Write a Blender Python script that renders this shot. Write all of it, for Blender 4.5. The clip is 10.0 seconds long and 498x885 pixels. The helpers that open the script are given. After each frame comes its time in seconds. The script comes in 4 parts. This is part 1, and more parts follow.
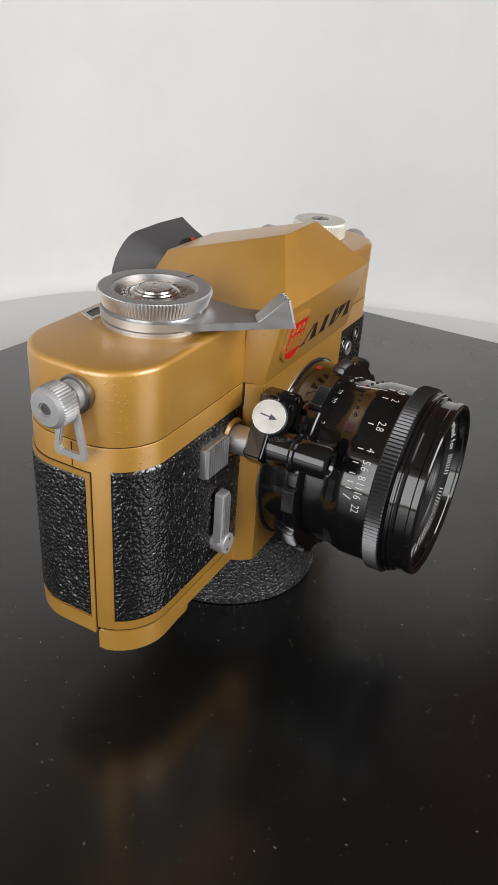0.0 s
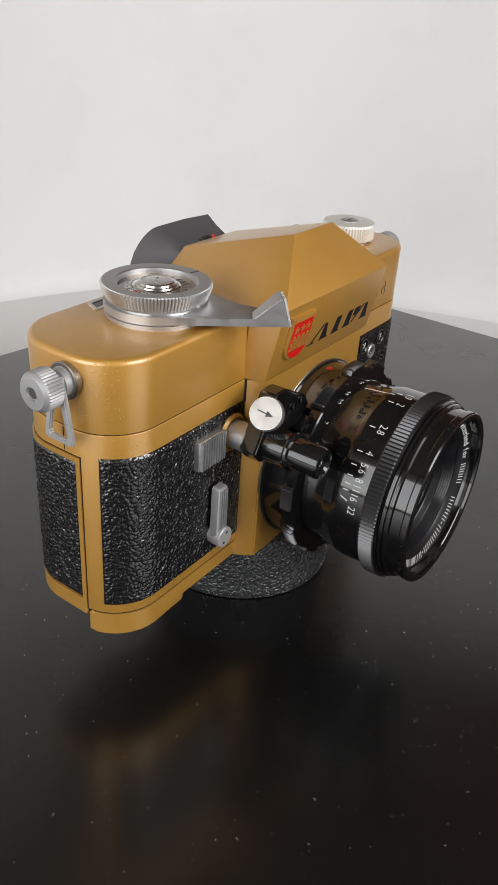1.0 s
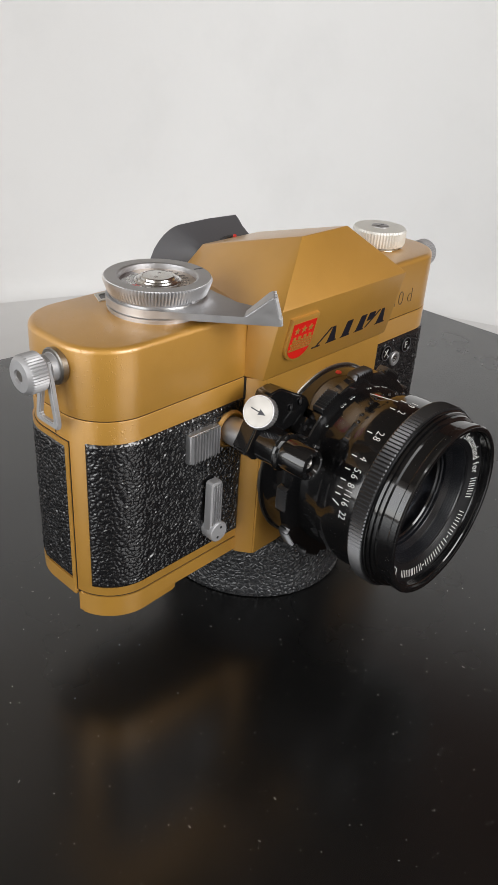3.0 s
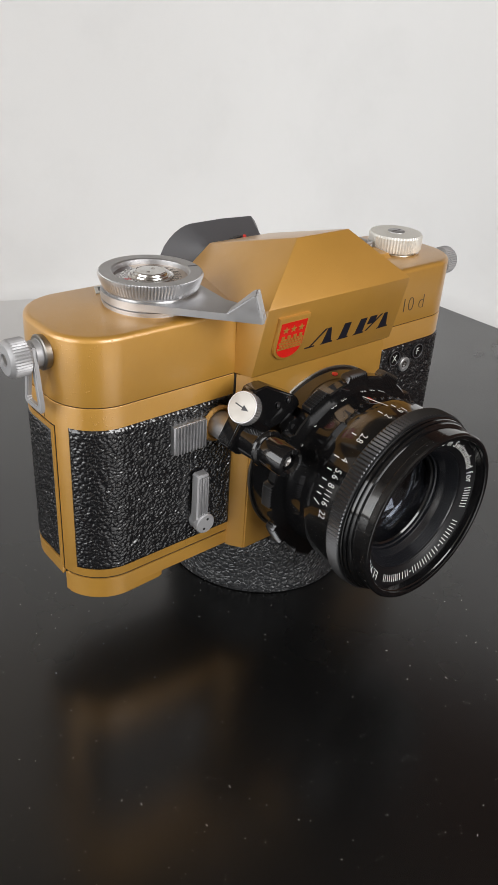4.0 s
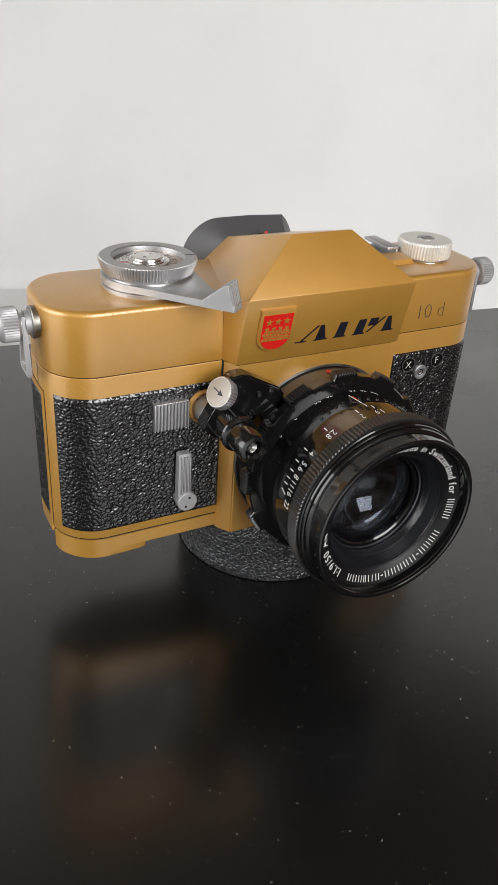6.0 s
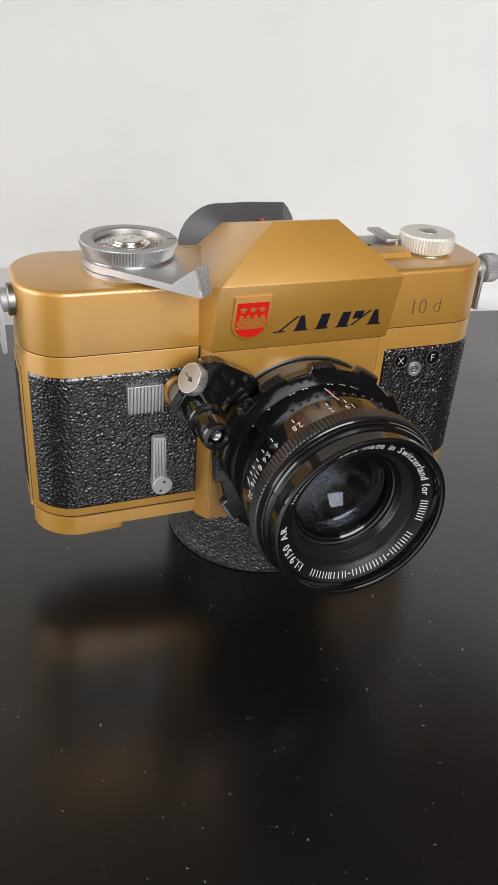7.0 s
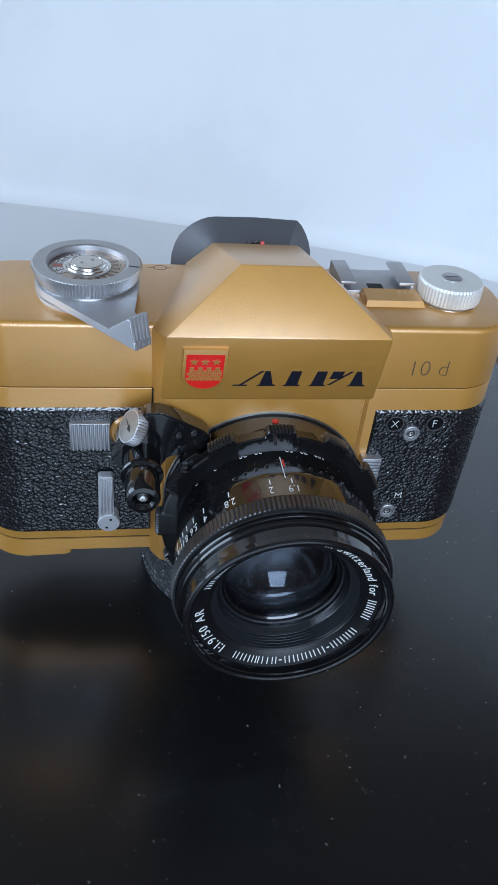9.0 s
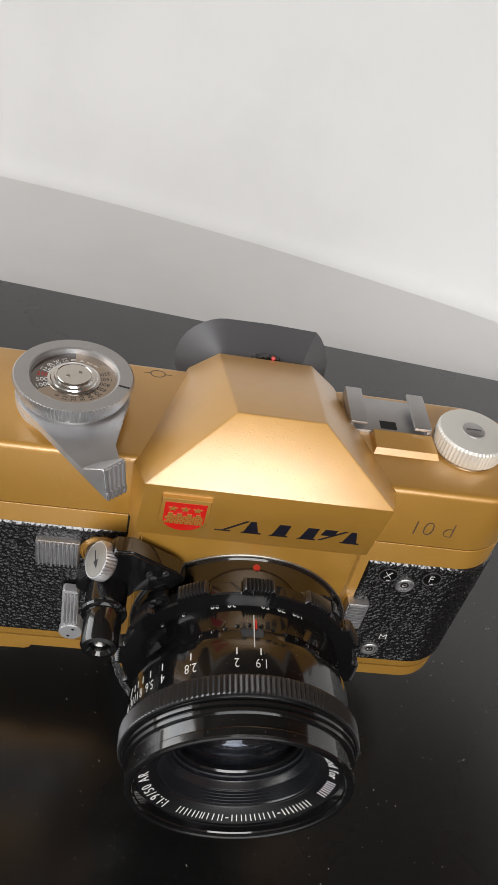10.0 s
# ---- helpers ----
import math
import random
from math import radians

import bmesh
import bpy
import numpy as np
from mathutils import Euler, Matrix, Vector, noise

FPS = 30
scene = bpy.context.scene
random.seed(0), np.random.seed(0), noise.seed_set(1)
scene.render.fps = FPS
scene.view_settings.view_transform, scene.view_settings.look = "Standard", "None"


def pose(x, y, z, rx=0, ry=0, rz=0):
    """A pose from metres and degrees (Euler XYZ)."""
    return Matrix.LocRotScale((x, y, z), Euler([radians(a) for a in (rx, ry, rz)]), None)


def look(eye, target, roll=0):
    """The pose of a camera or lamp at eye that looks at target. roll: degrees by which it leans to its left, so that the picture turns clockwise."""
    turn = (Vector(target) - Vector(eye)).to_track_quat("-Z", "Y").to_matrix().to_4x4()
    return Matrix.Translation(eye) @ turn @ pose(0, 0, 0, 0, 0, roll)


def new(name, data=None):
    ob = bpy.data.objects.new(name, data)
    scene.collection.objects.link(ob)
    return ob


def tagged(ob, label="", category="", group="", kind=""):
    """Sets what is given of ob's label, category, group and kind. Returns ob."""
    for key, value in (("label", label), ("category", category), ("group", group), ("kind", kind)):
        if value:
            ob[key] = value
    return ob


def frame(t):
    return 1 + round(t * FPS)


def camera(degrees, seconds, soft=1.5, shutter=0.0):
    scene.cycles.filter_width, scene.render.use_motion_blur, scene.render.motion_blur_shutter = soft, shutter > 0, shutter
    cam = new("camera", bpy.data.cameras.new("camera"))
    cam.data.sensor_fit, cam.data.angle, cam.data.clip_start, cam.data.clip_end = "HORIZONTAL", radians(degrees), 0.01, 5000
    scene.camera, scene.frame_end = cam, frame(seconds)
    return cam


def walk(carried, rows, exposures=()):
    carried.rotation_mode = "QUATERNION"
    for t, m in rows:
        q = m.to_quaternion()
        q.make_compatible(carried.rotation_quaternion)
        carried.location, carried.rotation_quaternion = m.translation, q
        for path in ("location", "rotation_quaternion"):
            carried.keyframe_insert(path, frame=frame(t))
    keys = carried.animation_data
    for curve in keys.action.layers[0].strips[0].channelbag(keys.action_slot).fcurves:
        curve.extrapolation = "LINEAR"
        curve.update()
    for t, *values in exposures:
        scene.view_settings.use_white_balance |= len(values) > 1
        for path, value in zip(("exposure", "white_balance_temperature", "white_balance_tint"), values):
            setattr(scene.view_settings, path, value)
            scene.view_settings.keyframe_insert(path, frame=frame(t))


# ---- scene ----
cam = camera(35.22, 10.0, soft=0.8)
ROWS = [
    (0.0, -0.2011, -0.0895, 0.1681, 61.45, -4.15, -61.05),
    (0.5, -0.1964, -0.1011, 0.1700, 61.17, -4.17, -57.35),
    (1.0, -0.1915, -0.1097, 0.1695, 61.06, -4.18, -54.29),
    (1.5, -0.1869, -0.1181, 0.1696, 61.11, -4.19, -51.54),
    (2.0, -0.1824, -0.1247, 0.1702, 61.01, -4.28, -49.08),
    (2.5, -0.1809, -0.1265, 0.1698, 60.98, -4.31, -48.37),
    (4.0, -0.1608, -0.1544, 0.1720, 60.85, -4.30, -39.51),
    (4.5, -0.1518, -0.1647, 0.1716, 60.82, -4.35, -36.40),
    (5.0, -0.1422, -0.1746, 0.1718, 60.95, -4.33, -32.74),
    (6.5, -0.1131, -0.1963, 0.1747, 60.14, -4.65, -23.80),
    (7.0, -0.0971, -0.2011, 0.1751, 59.36, -4.73, -20.29),
    (7.5, -0.0870, -0.2014, 0.1752, 58.15, -4.64, -17.79),
    (8.0, -0.0813, -0.1916, 0.1807, 56.57, -4.92, -17.08),
    (8.5, -0.0619, -0.1774, 0.1843, 54.56, -5.55, -12.70),
    (9.0, -0.0406, -0.1742, 0.1978, 52.74, -6.44, -7.56),
    (9.5, -0.0344, -0.1510, 0.2058, 50.68, -7.99, -4.50),
    (10.0, -0.0325, -0.1313, 0.2246, 48.38, -11.56, -1.24),
]
# stops, kelvin and tint: the film turns blue for a moment near its end
EXPOSURES = [(0.0, 0.0, 6500, 10), (5.0, 0.0, 6500, 10), (7.0, 0.1, 6500, 10), (7.8, 0.1, 6450, 9), (8.1, 0.1, 6100, 7), (8.3, 0.06, 5470, 6), (8.5, 0.03, 5100, 6), (9.0, 0.03, 4930, 5), (9.3, 0.05, 5250, 5), (9.5, 0.1, 5830, 6), (9.8, 0.08, 6350, 9), (10.0, 0.06, 6500, 10)]
walk(cam, [(t, pose(x, y, z, rx, ry, rz)) for t, x, y, z, rx, ry, rz in ROWS], EXPOSURES)

# ---- world, window light ----
FRONT_WATTS, SIDE_WATTS = 33.0, 26.5
world = bpy.data.worlds.new("sky")
scene.world = world
world.use_nodes = True
wn = world.node_tree
sky = wn.nodes.new("ShaderNodeTexSky")
sky.sky_type, sky.sun_disc = "NISHITA", False
sky.sun_elevation, sky.sun_rotation = radians(35), radians(160)
wn.links.new(sky.outputs[0], wn.nodes["Background"].inputs[0])
wn.nodes["Background"].inputs[1].default_value = 0.10

WIN = (-0.50, 0.70, 0.35, 1.60)      # front window opening: x from, to, z from, to
SIDE = (-0.70, 0.90, 0.0, 1.30)     # left window opening: y from, to, z from, to
ROOM_X, ROOM_Y = (-1.75, 1.3), (-1.75, 1.3)


def window_lamp(place, target, wide, high, watts, colour):
    lamp = bpy.data.lights.new("window_light", "AREA")
    lamp.shape, lamp.size, lamp.size_y, lamp.energy, lamp.color = "RECTANGLE", wide, high, watts, colour
    ob = new("window_light", lamp)
    ob.matrix_basis = look(place, target)


window_lamp((0.10, ROOM_Y[0] + 0.02, 0.975), (0.10, 0, 0.975), 1.2, 1.25, FRONT_WATTS, (0.99, 0.98, 0.965))
window_lamp((ROOM_X[0] + 0.02, 0.10, 0.65), (0, 0.10, 0.65), 1.6, 1.3, SIDE_WATTS, (0.99, 0.98, 0.965))


# ---- materials ----
def material(name, colour, rough=0.5, metal=0.0, coat=0.0, ior=1.5, coat_rough=0.1):
    m = bpy.data.materials.new(name)
    m.use_nodes = True
    p = m.node_tree.nodes["Principled BSDF"]
    p.inputs["Base Color"].default_value = (*colour, 1)
    p.inputs["Roughness"].default_value = rough
    p.inputs["Metallic"].default_value = metal
    p.inputs["Coat Weight"].default_value = coat
    p.inputs["Coat Roughness"].default_value = coat_rough
    p.inputs["IOR"].default_value = ior
    return m


def node(m, kind, **values):
    n = m.node_tree.nodes.new(kind)
    for k, v in values.items():
        n.inputs[k].default_value = v
    return n


def wire(m, a, b):
    m.node_tree.links.new(a, b)


def coords(m, stretch=(1, 1, 1)):
    t = m.node_tree.nodes.new("ShaderNodeTexCoord")
    q = node(m, "ShaderNodeMapping", Scale=stretch)
    wire(m, t.outputs["Object"], q.inputs["Vector"])
    return q.outputs["Vector"]


def noise_tex(m, scale, detail=3.0, vec=None, rough=0.5):
    n = node(m, "ShaderNodeTexNoise", Scale=scale, Detail=detail, Roughness=rough)
    wire(m, vec if vec else coords(m), n.inputs["Vector"])
    return n


def ramp(m, value, stops):
    r = m.node_tree.nodes.new("ShaderNodeValToRGB")
    while len(r.color_ramp.elements) < len(stops):
        r.color_ramp.elements.new(0.5)
    for e, (at, c) in zip(r.color_ramp.elements, stops):
        e.position = at
        e.color = (*c, 1) if isinstance(c, tuple) else (c, c, c, 1)
    wire(m, value, r.inputs[0])
    return r.outputs[0]


def bump(m, height, strength, distance):
    b = node(m, "ShaderNodeBump", Strength=strength, Distance=distance)
    wire(m, height, b.inputs["Height"])
    p = m.node_tree.nodes["Principled BSDF"]
    if p.inputs["Normal"].links:
        wire(m, p.inputs["Normal"].links[0].from_socket, b.inputs["Normal"])
    wire(m, b.outputs[0], p.inputs["Normal"])
    wire(m, b.outputs[0], p.inputs["Coat Normal"])


def bsdf(m):
    return m.node_tree.nodes["Principled BSDF"].inputs


def gold_paint():
    m = material("gold_paint", (0.50, 0.27, 0.06), 0.42, 0.52, 1.0, 1.5, 0.29)
    bsdf(m)["Coat IOR"].default_value = 1.95
    n = noise_tex(m, 60, 4)
    wire(m, ramp(m, n.outputs[0], [(0.3, (0.590, 0.305, 0.043)), (0.7, (0.640, 0.335, 0.050))]), bsdf(m)["Base Color"])
    g = noise_tex(m, 300, 3)
    wire(m, ramp(m, g.outputs[0], [(0.3, 0.50), (0.75, 0.60)]), bsdf(m)["Roughness"])
    f = noise_tex(m, 3600, 3)
    bump(m, f.outputs[0], 0.15, 0.0001)
    # grit caught under the paint, thick in some places
    v = node(m, "ShaderNodeTexVoronoi", Scale=1150.0)
    wire(m, coords(m), v.inputs["Vector"])
    spots = ramp(m, v.outputs["Distance"], [(0.0, 1.0), (0.24, 0.0)])
    where = ramp(m, noise_tex(m, 45, 2).outputs[0], [(0.30, 0.1), (0.60, 1.0)])
    mul = node(m, "ShaderNodeMath")
    mul.operation = "MULTIPLY"
    wire(m, spots, mul.inputs[0])
    wire(m, where, mul.inputs[1])
    # most of it on the winding side
    sep = m.node_tree.nodes.new("ShaderNodeSeparateXYZ")
    wire(m, coords(m, (10, 10, 10)), sep.inputs[0])
    side = ramp(m, sep.outputs[0], [(0.0, 1.0), (0.05, 0.45)])
    off = node(m, "ShaderNodeMath")
    off.operation = "ADD"
    off.inputs[1].default_value = 0.29
    wire(m, sep.outputs[0], off.inputs[0])
    wire(m, off.outputs[0], side.node.inputs[0])
    mul2 = node(m, "ShaderNodeMath")
    mul2.operation = "MULTIPLY"
    wire(m, mul.outputs[0], mul2.inputs[0])
    wire(m, side, mul2.inputs[1])
    bump(m, mul2.outputs[0], 0.6, 0.00011)
    return m


def leather(name, colour, rough, ior, cell=0.0, depth=0.0):
    """Oiled leather: fine pores everywhere; cell adds pebbles of that density where the mesh has none."""
    m = material(name, colour, rough, 0.0, 0.0, ior)
    if cell:
        w = noise_tex(m, 420, 2)
        mix = node(m, "ShaderNodeVectorMath")
        mix.operation = "MULTIPLY_ADD"
        mix.inputs[1].default_value = (0.0014, 0.0014, 0.0014)
        wire(m, w.outputs["Color"], mix.inputs[0])
        wire(m, coords(m, (1, 1, 1.2)), mix.inputs[2])
        v = node(m, "ShaderNodeTexVoronoi", Scale=cell)
        v.feature = "DISTANCE_TO_EDGE"
        wire(m, mix.outputs[0], v.inputs["Vector"])
        height = ramp(m, v.outputs["Distance"], [(0.0, 0.0), (0.22, 0.8), (0.6, 1.0)])
        height.node.color_ramp.interpolation = "B_SPLINE"
        bump(m, height, 1.0, depth)
    bump(m, noise_tex(m, 2600, 4).outputs[0], 0.12, 0.0001)
    wire(m, ramp(m, noise_tex(m, 700, 3).outputs[0], [(0.3, max(0.1, rough - 0.10)), (0.7, rough + 0.12)]), bsdf(m)["Roughness"])
    return m


def brushed(name, colour, rough, stretch=(1, 1, 1), grain=2500):
    m = material(name, colour, rough, 1.0)
    n = noise_tex(m, grain, 4, coords(m, stretch))
    bump(m, n.outputs[0], 0.12, 0.00006)
    wire(m, ramp(m, noise_tex(m, 250, 4).outputs[0], [(0.3, rough - 0.06), (0.7, rough + 0.08)]), bsdf(m)["Roughness"])
    return m


def black_table():
    m = material("black_table", (0.0055, 0.0055, 0.0055), 0.26, 0.0, 0.0, 1.68)
    n = noise_tex(m, 14, 5)
    wire(m, ramp(m, n.outputs[0], [(0.3, 0.23), (0.75, 0.30)]), bsdf(m)["Roughness"])
    bump(m, noise_tex(m, 1800, 3).outputs[0], 0.04, 0.00006)
    return m


def plaster(name, colour, strength=0.25):
    m = material(name, colour, 0.85)
    c = colour
    n = noise_tex(m, 11, 6, None, 0.6)
    wire(m, ramp(m, n.outputs[0], [(0.25, tuple(k * 0.935 for k in c)), (0.5, c), (0.8, tuple(min(1, k * 1.02) for k in c))]), bsdf(m)["Base Color"])
    bump(m, noise_tex(m, 160, 5).outputs[0], strength, 0.0012)
    return m


GOLD = gold_paint()
LEATHER = leather("grained_leather", (0.009, 0.009, 0.010), 0.17, 1.85)
CASE_LEATHER = leather("soft_leather", (0.028, 0.029, 0.031), 0.28, 1.62, 560.0, 0.00034)
SILVER = brushed("satin_silver", (0.57, 0.57, 0.58), 0.48)
STUD_METAL = brushed("frosted_alloy", (0.50, 0.50, 0.51), 0.52)
bsdf(STUD_METAL)["Metallic"].default_value = 0.6
PALE_METAL = brushed("pale_anodised", (0.80, 0.79, 0.74), 0.5)
bsdf(PALE_METAL)["Metallic"].default_value = 0.45
FACE_METAL = brushed("faced_metal", (0.34, 0.325, 0.30), 0.36)
CHROME = brushed("polished_chrome", (0.72, 0.71, 0.69), 0.16)
BLACK_ENAMEL = material("black_enamel", (0.006, 0.006, 0.0065), 0.13, 0.0, 0.5, 1.5, 0.05)
wire(BLACK_ENAMEL, ramp(BLACK_ENAMEL, noise_tex(BLACK_ENAMEL, 350, 4).outputs[0], [(0.3, 0.09), (0.75, 0.16)]), bsdf(BLACK_ENAMEL)["Roughness"])
BLACK_KNURL = material("black_anodised", (0.085, 0.085, 0.088), 0.30, 0.8, 0.0, 1.6)
bump(BLACK_KNURL, noise_tex(BLACK_KNURL, 3000, 3).outputs[0], 0.1, 0.00005)
# near-black colour painted in for the shade inside seams, gaps and holes
DARK = material("recess_shade", (0.004, 0.004, 0.004), 0.6)
INNER_BLACK = material("inner_black", (0.010, 0.011, 0.014), 0.26, 0.0, 0.0, 1.8)
SECTOR = material("dark_sector", (0.045, 0.028, 0.025), 0.2, 0.0, 1.0, 1.5, 0.04)
bsdf(SECTOR)["Coat IOR"].default_value = 1.9
NAME_BLACK = material("name_ring_black", (0.005, 0.005, 0.006), 0.42, 0.0, 0.0, 1.4)
RUBBER = material("grey_rubber", (0.088, 0.087, 0.093), 0.5)
bump(RUBBER, noise_tex(RUBBER, 1500, 4).outputs[0], 0.2, 0.0001)
WHITE_FILL = material("white_fill", (0.80, 0.80, 0.78), 0.5)
BLACK_FILL = material("black_fill", (0.012, 0.012, 0.02), 0.35)
GREY_FILL = material("grey_fill", (0.07, 0.06, 0.055), 0.4)
RED_ENAMEL = material("red_enamel", (0.72, 0.018, 0.012), 0.22, 0.0, 0.4)
RED_FILL = material("red_fill", (0.60, 0.03, 0.02), 0.4)
GREEN_FILL = material("green_fill", (0.03, 0.25, 0.10), 0.4)
TABLE = black_table()
WALL = plaster("white_plaster", (0.70, 0.697, 0.69), 0.06)
SHEET = plaster("white_sheet", (0.65, 0.642, 0.632), 0.05)
ROOM = plaster("room_paint", (0.66, 0.62, 0.57))
# dark tones for surfaces out of view, set to darken the table's reflections
WOOD = plaster("dark_panelling", (0.11, 0.047, 0.025))
CEILING = plaster("ceiling_paint", (0.15, 0.13, 0.11))
FLOORING = plaster("floor_boards", (0.14, 0.095, 0.06))
DUST = material("dust", (0.55, 0.53, 0.50), 0.9)


def coated_glass():
    """Thin clear glass with a faint bluish coating."""
    m = material("lens_glass", (0.9, 0.93, 1.0), 0.0)
    clear = m.node_tree.nodes.new("ShaderNodeBsdfTransparent")
    clear.inputs[0].default_value = (0.93, 0.94, 0.96, 1)
    gloss = m.node_tree.nodes.new("ShaderNodeBsdfGlossy")
    gloss.inputs["Color"].default_value, gloss.inputs["Roughness"].default_value = (0.72, 0.82, 1.0, 1), 0.02
    both = m.node_tree.nodes.new("ShaderNodeMixShader")
    both.inputs[0].default_value = 0.06
    wire(m, clear.outputs[0], both.inputs[1])
    wire(m, gloss.outputs[0], both.inputs[2])
    wire(m, both.outputs[0], m.node_tree.nodes["Material Output"].inputs[0])
    return m


GLASS = coated_glass()
COATED = material("coated_element", (0.006, 0.004, 0.003), 0.04, 0.0, 0.0, 1.62)
bsdf(COATED)["Specular Tint"].default_value = (0.86, 0.92, 1.0, 1)

# ---- shape helpers, in millimetres ----
MM = 0.001


def finish(name, bm, mat, parent=None, label="", smooth=35.0):
    bmesh.ops.remove_doubles(bm, verts=bm.verts, dist=1e-7)
    bmesh.ops.recalc_face_normals(bm, faces=bm.faces)
    me = bpy.data.meshes.new(name)
    bm.to_mesh(me)
    bm.free()
    me.materials.append(mat)
    if smooth:
        me.polygons.foreach_set("use_smooth", [True] * len(me.polygons))
        me.set_sharp_from_angle(angle=radians(smooth))
    ob = new(name, me)
    if parent:
        ob.parent = parent
    if label:
        ob["label"] = label
    return ob


def part(name, bm, mat, parent, label="", smooth=35.0, place=None):
    ob = finish(name, bm, mat, parent, label, smooth)
    if place is not None:
        ob.matrix_basis = place
    return ob


def at_mm(x, y, z, rx=0, ry=0, rz=0):
    return pose(x * MM, y * MM, z * MM, rx, ry, rz)


def facing(origin, normal, spin=0):
    """A pose whose z runs along the normal, x level."""
    n = Vector(normal).normalized()
    x = Vector((0, 0, 1)).cross(n)
    x = Vector((1, 0, 0)) if x.length < 1e-4 else x.normalized()
    m = Matrix((x, n.cross(x), n)).transposed().to_4x4()
    return Matrix.Translation(Vector(origin) * MM) @ m @ pose(0, 0, 0, 0, 0, spin)


def add_loops(bm, loops, cap_first=True, cap_last=True, closed=True):
    rings = [[bm.verts.new(Vector(p) * MM) for p in lp] for lp in loops]
    for a, b in zip(rings, rings[1:]):
        n = len(a)
        for i in range(n if closed else n - 1):
            j = (i + 1) % n
            bm.faces.new((a[i], a[j], b[j], b[i]))
    if cap_first:
        bm.faces.new(rings[0][::-1])
    if cap_last:
        bm.faces.new(rings[-1])
    return rings


def rounded_rect(x0, x1, y0, y1, r, n=10):
    pts = []
    for cx, cy, a0 in ((x1 - r, y0 + r, -90), (x1 - r, y1 - r, 0), (x0 + r, y1 - r, 90), (x0 + r, y0 + r, 180)):
        for i in range(n + 1):
            a = radians(a0 + 90 * i / n)
            pts.append((cx + r * math.cos(a), cy + r * math.sin(a)))
    return pts


def slab(x0, x1, y0, y1, r, z0, z1, top=0.0, bottom=0.0, n=10, steps=4, bm=None):
    """An upright solid with a rounded rectangle as plan and rounded upper and lower edges."""
    bm = bm or bmesh.new()
    prof = []
    for i in range(steps + 1 if bottom else 1):
        a = radians(90 * i / steps) if bottom else radians(90)
        prof.append((bottom * (1 - math.sin(a)), z0 + bottom * (1 - math.cos(a))))
    for i in range(steps + 1 if top else 1):
        a = radians(90 * i / steps) if top else 0
        prof.append((top * (1 - math.cos(a)), z1 - top * (1 - math.sin(a))))
    loops = [[(x, y, z) for x, y in rounded_rect(x0 + d, x1 - d, y0 + d, y1 - d, max(0.05, r - d), n)] for d, z in prof]
    add_loops(bm, loops)
    return bm


def lathe(profile, n=72, bm=None, teeth=None, ring=False):
    """Turns a profile of (radius, height) round z; teeth: {row: (depth, count)} cuts vee teeth into that row."""
    bm = bm or bmesh.new()
    loops = []
    for k, (r, z) in enumerate(profile):
        lp = []
        for i in range(n):
            a = 2 * math.pi * i / n
            rr = r
            if teeth and k in teeth:
                rr = r - (teeth[k] if i % 2 else 0)
            lp.append((rr * math.cos(a), rr * math.sin(a), z))
        loops.append(lp)
    if ring:
        add_loops(bm, loops + [loops[0]], False, False)
    else:
        add_loops(bm, loops, profile[0][0] > 0.01, profile[-1][0] > 0.01)
    return bm


def box(x0, x1, y0, y1, z0, z1, bev=0.0, seg=2, bm=None):
    bm = bm or bmesh.new()
    made = bmesh.ops.create_cube(bm, size=1)["verts"]
    for v in made:
        v.co = Vector(((x0 + x1) / 2 + v.co.x * (x1 - x0), (y0 + y1) / 2 + v.co.y * (y1 - y0), (z0 + z1) / 2 + v.co.z * (z1 - z0))) * MM
    if bev:
        edges = list({e for v in made for e in v.link_edges})
        bmesh.ops.bevel(bm, geom=edges, offset=bev * MM, segments=seg, affect="EDGES", profile=0.6)
    return bm


def plate(outline, z0, z1, bev=0.0, bm=None, seg=2):
    """A flat piece: an outline in x and y, from z0 to z1, its upper edge rounded."""
    bm = bm or bmesh.new()
    rings = add_loops(bm, [[(x, y, z0) for x, y in outline], [(x, y, z1) for x, y in outline]])
    if bev:
        top = rings[1]
        edges = [e for e in bm.edges if e.verts[0] in top and e.verts[1] in top]
        bmesh.ops.bevel(bm, geom=edges, offset=bev * MM, segments=seg, affect="EDGES", profile=0.6)
    return bm


def arc(cx, cy, r, a0, a1, n=12):
    return [(cx + r * math.cos(radians(a0 + (a1 - a0) * i / n)), cy + r * math.sin(radians(a0 + (a1 - a0) * i / n))) for i in range(n + 1)]


def glyphs(text, size, deep=0.12, thin=0.0):
    """The mesh of a line of text, in metres, its left foot at the origin."""
    c = bpy.data.curves.new("line", "FONT")
    c.body, c.size, c.extrude, c.resolution_u, c.offset = text, size * MM, deep * MM / 2, 3, -thin * MM
    ob = bpy.data.objects.new("line", c)
    scene.collection.objects.link(ob)
    bpy.context.view_layer.update()
    me = bpy.data.meshes.new_from_object(ob.evaluated_get(bpy.context.evaluated_depsgraph_get()))
    bpy.data.objects.remove(ob)
    bpy.data.curves.remove(c)
    return me


